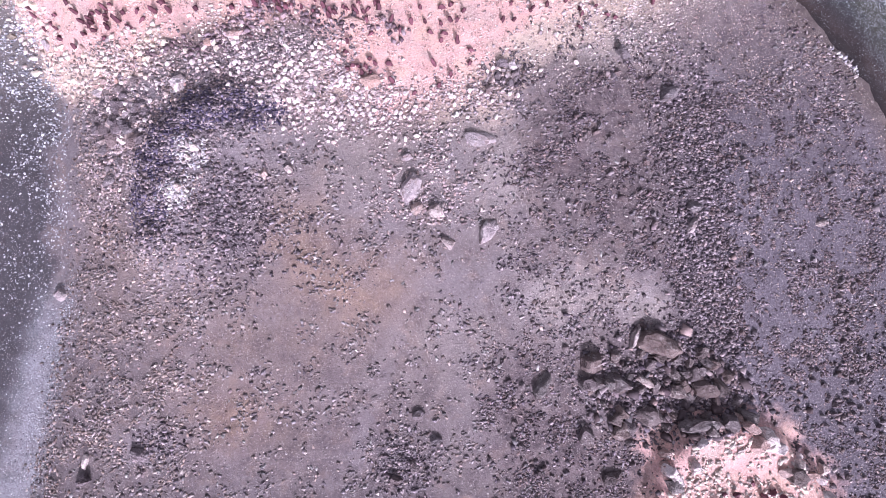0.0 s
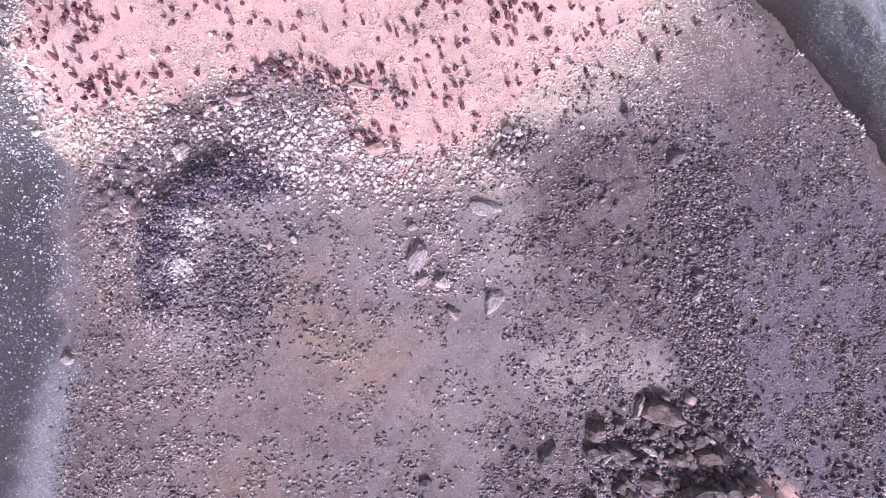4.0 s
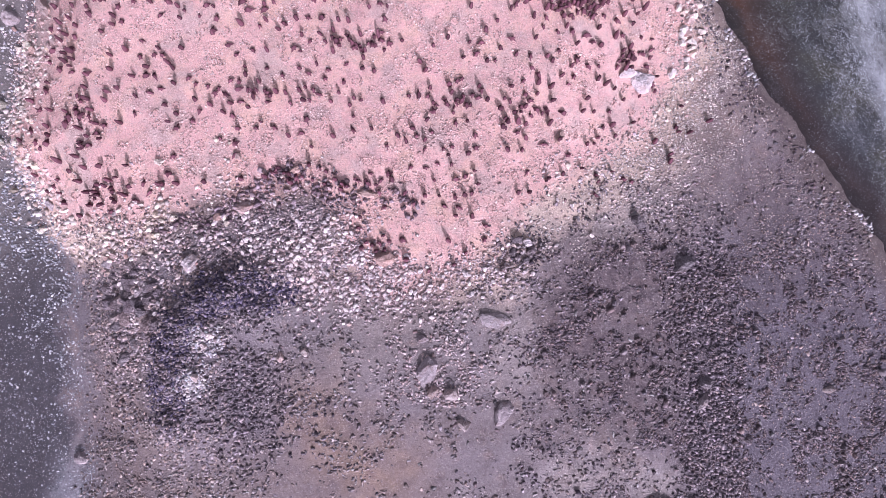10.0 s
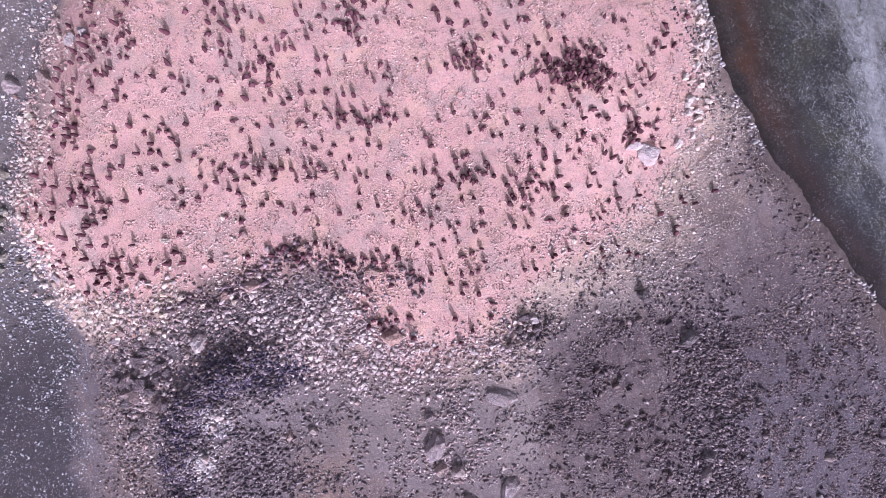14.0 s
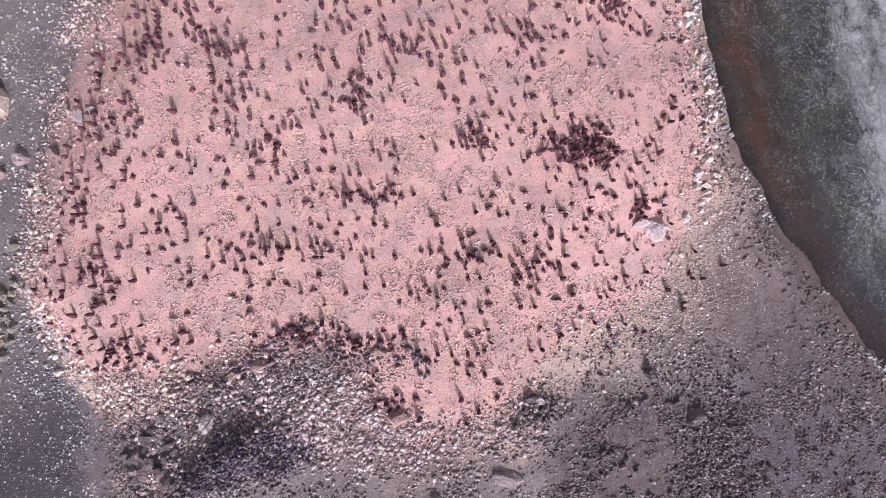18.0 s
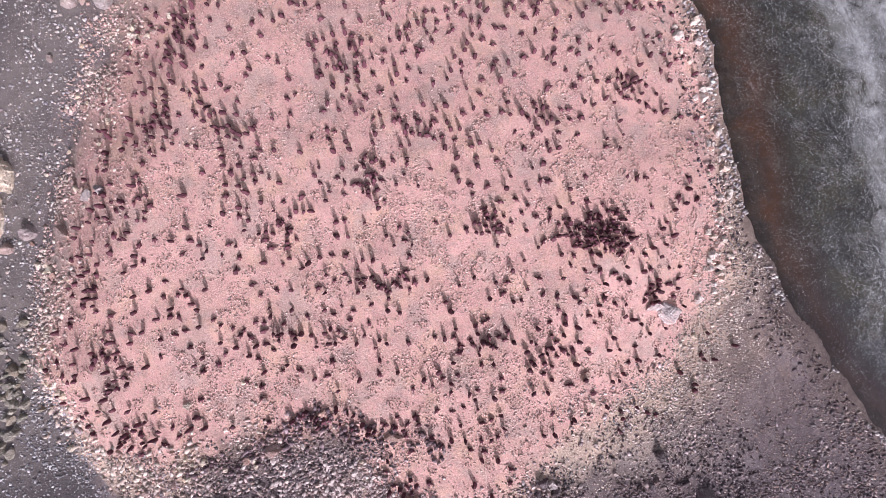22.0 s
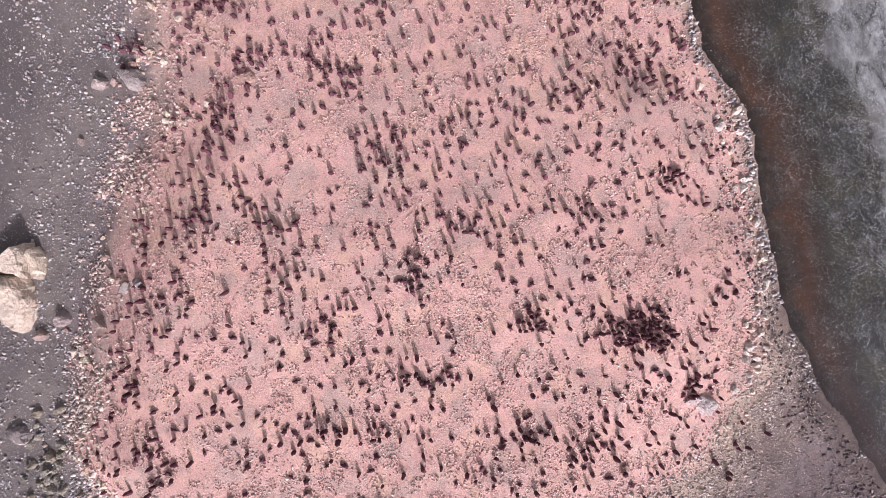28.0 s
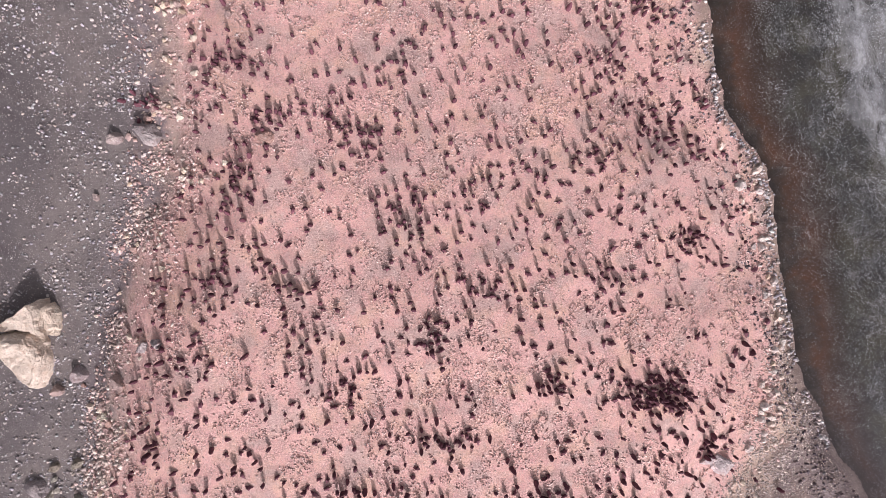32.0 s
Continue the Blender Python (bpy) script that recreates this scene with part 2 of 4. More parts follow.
def water_material():
    m = Nodes("lake_water", 0.18)
    m.bsdf.inputs["Specular IOR Level"].default_value = 0.35
    out = m.attr("offshore")
    wide, fine = m.noise(0.35, 4, 0.6), m.noise(5.0, 6, 0.75)
    reach = m.maths("ADD", out, m.maths("MULTIPLY", m.maths("SUBTRACT", wide, 0.5), 0.35))
    base = m.ramp(reach, (0.0, (0.022, 0.017, 0.017)), (0.08, (0.043, 0.031, 0.025)), (0.17, (0.082, 0.040, 0.025)), (0.26, (0.048, 0.032, 0.025)), (0.37, (0.037, 0.038, 0.036)), (0.8, (0.043, 0.047, 0.049)))
    base = m.mix(m.ramp(m.noise(0.7, 5, 0.65), (0.35, 0.6), (0.62, 0.0)), base, (0.026, 0.024, 0.023))
    base = m.mix(m.ramp(m.noise(1.1, 5, 0.7), (0.52, 0.0), (0.72, 0.45)), base, (0.085, 0.075, 0.062))
    base = m.mix(m.maths("MULTIPLY", m.attr("silty"), 0.75), base, m.mix(m.ramp(reach, (0.1, 0.0), (0.45, 1.0)), (0.028, 0.021, 0.023), (0.054, 0.057, 0.065)))
    stretch = m.node("Mapping")
    stretch.vector_type = "TEXTURE"
    stretch.inputs["Rotation"].default_value = (0, 0, radians(21))
    stretch.inputs["Scale"].default_value = (1.0, 1.7, 1.0)
    m.link(m.place(), stretch.inputs["Vector"])
    patch = m.noise(0.8, 6, 0.7, stretch.outputs[0], 1.2)
    shred = m.noise(2.6, 6, 0.78, stretch.outputs[0], 1.6)
    far = m.maths("ADD", out, m.maths("MULTIPLY", m.maths("SUBTRACT", m.noise(0.5, 5, 0.65), 0.5), 0.16))
    base = m.mix(m.ramp(m.noise(0.45, 4, 0.6), (0.45, 0.0), (0.62, 0.6)), base, m.mix(m.ramp(far, (0.25, 0.0), (0.4, 1.0)), base, (0.062, 0.060, 0.042)))
    # milky scum, then wind-blown flecks on its near side, then a faint haze of bubbles
    milk = m.maths("MULTIPLY", m.ramp(far, (0.62, 0.0), (0.76, 0.8), (0.84, 0.4), (0.93, 0.85)), m.ramp(m.maths("ADD", m.maths("MULTIPLY", patch, 0.6), m.maths("MULTIPLY", shred, 0.4)), (0.40, 0.1), (0.58, 1.0)))
    near = m.ramp(far, (0.02, 0.0), (0.10, 0.22), (0.30, 0.40), (0.48, 0.50), (0.66, 0.95), (0.80, 0.7), (1.0, 0.8))
    near = m.maths("MULTIPLY", near, m.ramp(m.noise(0.42, 4, 0.6, stretch.outputs[0], 0.8), (0.36, 0.35), (0.60, 1.0)))
    flock = m.maths("MULTIPLY", near, m.ramp(shred, (0.40, 0.15), (0.56, 1.0)))
    fleck = m.ramp(m.maths("ADD", m.noise(13.0, 3, 0.75), m.maths("MULTIPLY", flock, 0.17)), (0.63, 0.0), (0.71, 1.0))
    fleck = m.maths("MULTIPLY", fleck, m.ramp(near, (0.0, 0.0), (0.3, 1.0)))
    haze = m.maths("MULTIPLY", m.maths("MULTIPLY", near, 0.46), m.ramp(m.maths("ADD", m.maths("MULTIPLY", m.noise(19.0, 4, 0.85), 0.72), m.maths("MULTIPLY", patch, 0.28)), (0.50, 0.0), (0.60, 1.0)))
    foam = m.maths("MAXIMUM", m.maths("MAXIMUM", milk, fleck), haze)
    c = m.mix(m.maths("MULTIPLY", foam, 0.74), base, (0.62, 0.655, 0.695))
    m.link(m.ramp(foam, (0.0, 0.18), (0.6, 0.8)), m.bsdf.inputs["Roughness"])
    return m.finish(c, m.noise(3.5, 5, 0.65), 0.03, 0.5)


GROUND = ground_material()
WATER = water_material()
PALE = stone_material("pale_pebble", (0.275, 0.21, 0.212), (0.82, 0.70, 0.685), 0.85, 0.2, 0.5)
PINKISH = stone_material("guano_pebble", (0.46, 0.305, 0.285), (0.92, 0.74, 0.69), 0.9, 0.15, 0.3)
GREY = stone_material("grey_stone", (0.13, 0.108, 0.113), (0.52, 0.455, 0.445))
SCREE = stone_material("scree_stone", (0.08, 0.062, 0.071), (0.345, 0.29, 0.30), 0.85, 0.25, 0.8)
CREAM = stone_material("cream_pebble", (0.44, 0.36, 0.32), (0.90, 0.81, 0.74), 0.88, 0.15, 0.4)
EDGE = stone_material("edge_pebble", (0.31, 0.26, 0.24), (0.78, 0.70, 0.65), 0.88, 0.1, 0.35)
HUMMOCK = stone_material("hummock_stone", (0.066, 0.052, 0.063), (0.44, 0.37, 0.39), 0.85, 0.2, 0.4)
MAROON = stone_material("maroon_stone", (0.115, 0.075, 0.088), (0.46, 0.355, 0.38), 0.85, 0.2, 0.4)
# stone tone with the shade of the hummock's steep side put in
CREST_SHADE = stone_material("crest_shade_stone", (0.046, 0.038, 0.068), (0.235, 0.20, 0.275), 0.85, 0.1, 0.3)
TAN = stone_material("tan_stone", (0.19, 0.15, 0.145), (0.56, 0.475, 0.44), 0.85, 0.2)
COOL = stone_material("cool_pebble", (0.17, 0.17, 0.195), (0.78, 0.785, 0.82), 0.8, 0.1, 0.2)
WHITE = stone_material("white_pebble", (0.32, 0.305, 0.31), (0.78, 0.755, 0.75), 0.8, 0.1)
DARK = stand_in_material()
ROCK_PALE = rock_material("cream_rock", (0.90, 0.82, 0.69), (0.72, 0.63, 0.52), (0.88, 0.83, 0.74))
ROCK_BLEACHED = rock_material("bleached_rock", (0.92, 0.86, 0.80), (0.78, 0.70, 0.65), (0.95, 0.92, 0.88))
ROCK_ASH = rock_material("ash_rock", (0.60, 0.535, 0.525), (0.34, 0.29, 0.295), (0.72, 0.67, 0.655))
ROCK_WHITE = rock_material("guano_splashed_rock", (0.84, 0.77, 0.755), (0.66, 0.57, 0.56), (0.90, 0.86, 0.84))
ROCK_GREY = rock_material("grey_rock", (0.33, 0.285, 0.30), (0.11, 0.086, 0.096), (0.52, 0.47, 0.47))
ROCK_RUBBLE = rock_material("rubble_rock", (0.31, 0.265, 0.265), (0.105, 0.082, 0.085), (0.50, 0.455, 0.44))
ROCK_LICHEN = rock_material("lichened_rock", (0.54, 0.525, 0.46), (0.22, 0.21, 0.18), (0.68, 0.66, 0.60))
ROCK_PINK = rock_material("pink_rock", (0.66, 0.50, 0.46), (0.42, 0.30, 0.28), (0.74, 0.62, 0.58))

# ---- plan of the land: shore of the lake, edge of the grey flat, colony outline ----
SHORE_Y = [-1500, -40, -15, 8.5, 10, 11.5, 13, 14.5, 16, 17.5, 19, 20.5, 22, 24, 26, 27.5, 29, 30.5, 32, 33.5, 35, 36.5, 38, 40, 42, 44, 46, 60, 1500]
SHORE_X = [200, 46, 36, 25.29, 24.64, 23.86, 22.75, 21.75, 20.6, 19.61, 18.38, 17.52, 16.92, 15.65, 15.2, 14.9, 14.42, 13.88, 13.65, 13.59, 13.23, 12.83, 11.46, 10.03, 9.9, 9.13, 8.83, 5, -60]
FLAT_Y = [-1500, -40, -12, -8, -4, 0, 4, 8, 10, 12, 14, 16, 18, 20, 22, 24, 26, 28, 30, 32, 34, 36, 38, 40, 60, 1500]
FLAT_X = [-23.0, -23.0, -23.0, -22.7, -22.2, -21.9, -22.0, -22.2, -22.9, -24.1, -25.3, -26.7, -26.5, -26.3, -26.2, -26.0, -25.7, -25.2, -24.7, -24.4, -23.5, -23.4, -23.0, -23.3, -23.3, -23.3]
WATER_Z = -2.03
COLONY = [(-20.3, 70), (-20.4, 40.3), (-20.2, 35.5), (-22.0, 31.0), (-22.8, 27.0), (-23.2, 23), (-23.2, 20.5), (-24.9, 17), (-24.8, 14.4), (-22.6, 12.6),
          (-20.5, 11.2), (-17.8, 11.4), (-15.8, 12.4), (-13.6, 13.2), (-10.2, 13.7), (-7.2, 14.0), (-5.9, 12.5), (-5.0, 9.0), (-3.4, 7.8), (-1.0, 8.6),
          (0.9, 9.4), (2.6, 11.5), (5.6, 13.7), (9.4, 15.9), (11.0, 17.1), (12.6, 20.5), (13.6, 22.5), (13.6, 26), (13.4, 30), (13.0, 33), (12.3, 35.6), (10.3, 39),
          (8.6, 42.6), (8.4, 46), (4.5, 60), (2.5, 70)]
LEDGE = [(10.2, -15.0), (10.9, -11.0), (11.4, -9.2), (12.9, -8.3), (15.2, -8.1), (17.1, -8.8), (18.6, -10.5), (19.8, -12.5), (20.4, -15.1)]
CREST = [(-14.4, 0.6), (-14.3, 2.6), (-14.1, 4.7), (-13.8, 6.2), (-12.7, 7.3), (-10.9, 7.8), (-9.4, 7.4)]
SLAB = 0.25


def polygon_distance(x, y, corners):
    """Metres to the outline, positive inside."""
    inside, best = np.zeros(x.shape, bool), np.full(x.shape, 1e9)
    for (ax, ay), (bx, by) in zip(corners, corners[1:] + corners[:1]):
        cross = ((ay > y) != (by > y)) & (x < (bx - ax) * (y - ay) / (by - ay + 1e-12) + ax)
        inside ^= cross
        t = np.clip(((x - ax) * (bx - ax) + (y - ay) * (by - ay)) / ((bx - ax) ** 2 + (by - ay) ** 2), 0, 1)
        best = np.minimum(best, np.hypot(x - ax - t * (bx - ax), y - ay - t * (by - ay)))
    return np.where(inside, best, -best)


def line_side(x, y, corners):
    """Metres to a line of points, and whether the place lies on its left."""
    best, left = np.full(x.shape, 1e9), np.zeros(x.shape, bool)
    for (ax, ay), (bx, by) in zip(corners, corners[1:]):
        t = np.clip(((x - ax) * (bx - ax) + (y - ay) * (by - ay)) / ((bx - ax) ** 2 + (by - ay) ** 2), 0, 1)
        d = np.hypot(x - ax - t * (bx - ax), y - ay - t * (by - ay))
        left = np.where(d < best, (bx - ax) * (y - ay) - (by - ay) * (x - ax) > 0, left)
        best = np.minimum(best, d)
    return best, left


LATTICE = np.random.default_rng(3).random((256, 256))


def value_noise(x, y, scale, octaves=3):
    total, weight, amp = 0.0, 0.0, 1.0
    for k in range(octaves):
        u, v = x / scale + 37.3 * k + 900, y / scale + 11.9 * k + 900
        i, j = np.floor(u).astype(int), np.floor(v).astype(int)
        a, b = u - i, v - j
        a, b = a * a * (3 - 2 * a), b * b * (3 - 2 * b)
        i, j = i % 256, j % 256
        i1, j1 = (i + 1) % 256, (j + 1) % 256
        total = total + amp * ((1 - a) * (1 - b) * LATTICE[i, j] + a * (1 - b) * LATTICE[i1, j] + (1 - a) * b * LATTICE[i, j1] + a * b * LATTICE[i1, j1])
        weight, amp, scale = weight + amp, amp * 0.5, scale * 0.5
    return total / weight


def smooth(a, b, v):
    t = np.clip((v - a) / (b - a), 0, 1)
    return t * t * (3 - 2 * t)


def blob(x, y, cx, cy, rx, ry):
    return np.exp(-(((x - cx) / rx) ** 2 + ((y - cy) / ry) ** 2))


def flat_level(y):
    """How far the grey flat lies below the colony."""
    return 2.3 + 0.4 * smooth(6, -2, y) - 0.12 * smooth(30, 38, y)


def height(x, y):
    """The land: a low colony hump between the lake and the grey flat."""
    to_lake, to_flat = np.interp(y, SHORE_Y, SHORE_X) - x, x - np.interp(y, FLAT_Y, FLAT_X)
    south, north = np.log1p(np.exp(np.clip(3.5 - y, -20, 14))), np.log1p(np.exp(np.clip(y - 27, -20, 18)))
    wide = 9.4 + 13.4 * smooth(25, 12, y)
    fall = 1.94 * smooth(wide, 0, to_lake) * (1 - 0.3 * smooth(14, 22, y) * smooth(0, 2, to_lake) * smooth(6, 2, to_lake))
    level = flat_level(y)
    bank_w = 9.0 - 2.5 * smooth(0, 8, y) + 1.8 * smooth(22, 32, y)
    up = np.clip(1 - to_flat / bank_w, 0, 1)
    z = -0.07 - fall - level * up ** 1.35
    z = z - 0.092 * south * (1 - 0.7 * smooth(10, 3, to_flat)) - 0.068 * north
    land = np.maximum(z, np.where(to_flat < to_lake, -level, -1.96))
    d, left = line_side(x, y, CREST)
    ridge = np.where(left, np.exp(-(d / 1.7) ** 2), np.exp(-(d / 2.6) ** 2))
    land = land + 0.70 * ridge * (0.65 + 0.7 * value_noise(x, y, 1.1)) * smooth(-1.5, 1.5, y) * smooth(-8.0, -10.4, x)
    ledge = polygon_distance(x, y, LEDGE)
    land = land + 0.75 * smooth(-0.8, 0.4, ledge + 1.0 * (value_noise(x, y, 1.6) - 0.5))
    rough = value_noise(x, y, 5.0, 4) - 0.5
    land = land + 0.30 * rough + 0.10 * (value_noise(x, y, 0.9, 3) - 0.5)
    calm = smooth(-0.3, 1.3, to_flat + 0.8 * (value_noise(x, y, 1.0) - 0.5))
    land = land * calm + (1 - calm) * (-level + 0.10 * rough)
    near = smooth(0.0, 1.6, to_lake + 0.5 * (value_noise(x, y, 1.2) - 0.5))
    bank = np.where(to_lake > 0, land, -1.98)
    return np.where(to_lake > -0.6, bank * near + (1 - near) * -1.95, -2.0) - 0.30 * np.clip(-to_lake - 0.1 + 1.1 * (value_noise(x, y, 1.4) - 0.5), 0, 4)


def spaced(low, high, step, growth, far):
    """Even steps where the camera flies, growing ones out to the horizon."""
    core = list(np.arange(low, high + 1e-6, step))
    s = step
    while core[-1] < far:
        s *= growth
        core.append(core[-1] + s)
    s = step
    while core[0] > -far:
        s *= growth
        core.insert(0, core[0] - s)
    return np.array(core)


def sheet(name, xs, ys, zs, material, masks):
    nx, ny = len(xs), len(ys)
    gx, gy = np.meshgrid(xs, ys, indexing="ij")
    co = np.stack([gx, gy, zs], -1).reshape(-1, 3)
    i, j = np.meshgrid(np.arange(nx - 1), np.arange(ny - 1), indexing="ij")
    a = (i * ny + j).ravel()
    quads = np.stack([a, a + ny, a + ny + 1, a + 1], 1)
    me = bpy.data.meshes.new(name)
    me.vertices.add(len(co))
    me.vertices.foreach_set("co", co.ravel())
    me.loops.add(quads.size)
    me.loops.foreach_set("vertex_index", quads.ravel())
    me.polygons.add(len(quads))
    me.polygons.foreach_set("loop_start", np.arange(0, quads.size, 4))
    me.update(calc_edges=True)
    me.polygons.foreach_set("use_smooth", np.ones(len(quads), bool))
    for key, values in masks.items():
        me.attributes.new(key, "FLOAT", "POINT").data.foreach_set("value", np.asarray(values, np.float32).ravel())
    me.materials.append(material)
    return new(name, me)


def guano_mask(x, y):
    d = np.maximum(polygon_distance(x, y, COLONY), polygon_distance(x, y, LEDGE) + 0.7)
    return smooth(-2.0, 1.3, d + 1.6 * (value_noise(x, y, 1.1, 3) - 0.5))


HEAPS = [(3.2, 0.1), (4.8, -0.4), (7.2, -1.1), (3.8, -1.8), (-4.0, -0.6), (-5.2, 1.2), (-6.6, 2.0), (8.1, 2.0),
          (1.5, -4.9), (-9.4, -5.6), (12.8, 0.8), (10.8, 0.1), (13.3, -0.7), (12.6, 9.2), (10.2, 11.3), (3.0, 9.8),
          (6.9, -3.1), (19.7, -3.7), (16.8, 0.5)]


def dark_shade_mask(x, y):
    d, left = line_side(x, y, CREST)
    # crest terms: shade of the hummock's steep side, put into the colour
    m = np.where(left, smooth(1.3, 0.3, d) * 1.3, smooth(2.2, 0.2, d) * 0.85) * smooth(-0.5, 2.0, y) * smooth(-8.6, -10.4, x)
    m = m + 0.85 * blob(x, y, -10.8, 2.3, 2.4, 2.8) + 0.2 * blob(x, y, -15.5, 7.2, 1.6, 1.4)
    m = m + 0.9 * blob(x, y, 11.5, -6.3, 3.6, 2.0) + 0.7 * blob(x, y, 4.0, 10.1, 1.3, 1.0)
    m = m + 0.6 * blob(x, y, -1.6, -10.2, 1.5, 1.6) + 0.5 * blob(x, y, -14.2, -9.2, 1.2, 1.0) + 0.4 * blob(x, y, 12.6, 9.2, 1.4, 1.0) + 0.35 * blob(x, y, 13.0, 1.0, 1.2, 2.2)
    m = m + 0.55 * blob(x, y, -11.6, 9.3, 1.9, 1.2) + 0.5 * blob(x, y, -9.8, 11.3, 2.4, 0.8) + 0.45 * blob(x, y, -6.2, 12.6, 1.6, 0.7) + 0.2 * blob(x, y, -16.8, 8.3, 1.6, 1.2)
    m = m + 0.15 * blob(x, y, -18.2, 3.5, 2.4, 4.5) + 0.95 * smooth(11.5, 18, x + 4.0 * (value_noise(x, y, 2.0) - 0.5)) * smooth(10, 4, y) + 0.6 * smooth(10, 16, x + 3.0 * (value_noise(x, y, 1.7) - 0.5)) * smooth(15, 10, y)
    for cx, cy in HEAPS:
        m = m + 0.45 * blob(x, y, cx, cy, 0.5, 0.4)
    return np.clip(m * (0.45 + 0.9 * value_noise(x, y, 1.0)), 0, 1)


def scree_mask(x, y):
    to_lake = np.interp(y, SHORE_Y, SHORE_X) - x
    m = smooth(1.6, 6.0, x - 0.15 * (y - 2)) * smooth(13.0, 10.0, y + 0.08 * x) * smooth(0.5, 3.5, to_lake)
    m = m * (1 - 0.9 * blob(x, y, 6.3, -1.6, 3.2, 2.8)) * (1 - 0.95 * blob(x, y, 10.3, -1.7, 1.9, 1.4))
    return m * np.maximum(0.6 + 0.4 * smooth(0.3, 0.6, value_noise(x, y, 3.0)), smooth(14, 18, x) * smooth(8, 4, y))


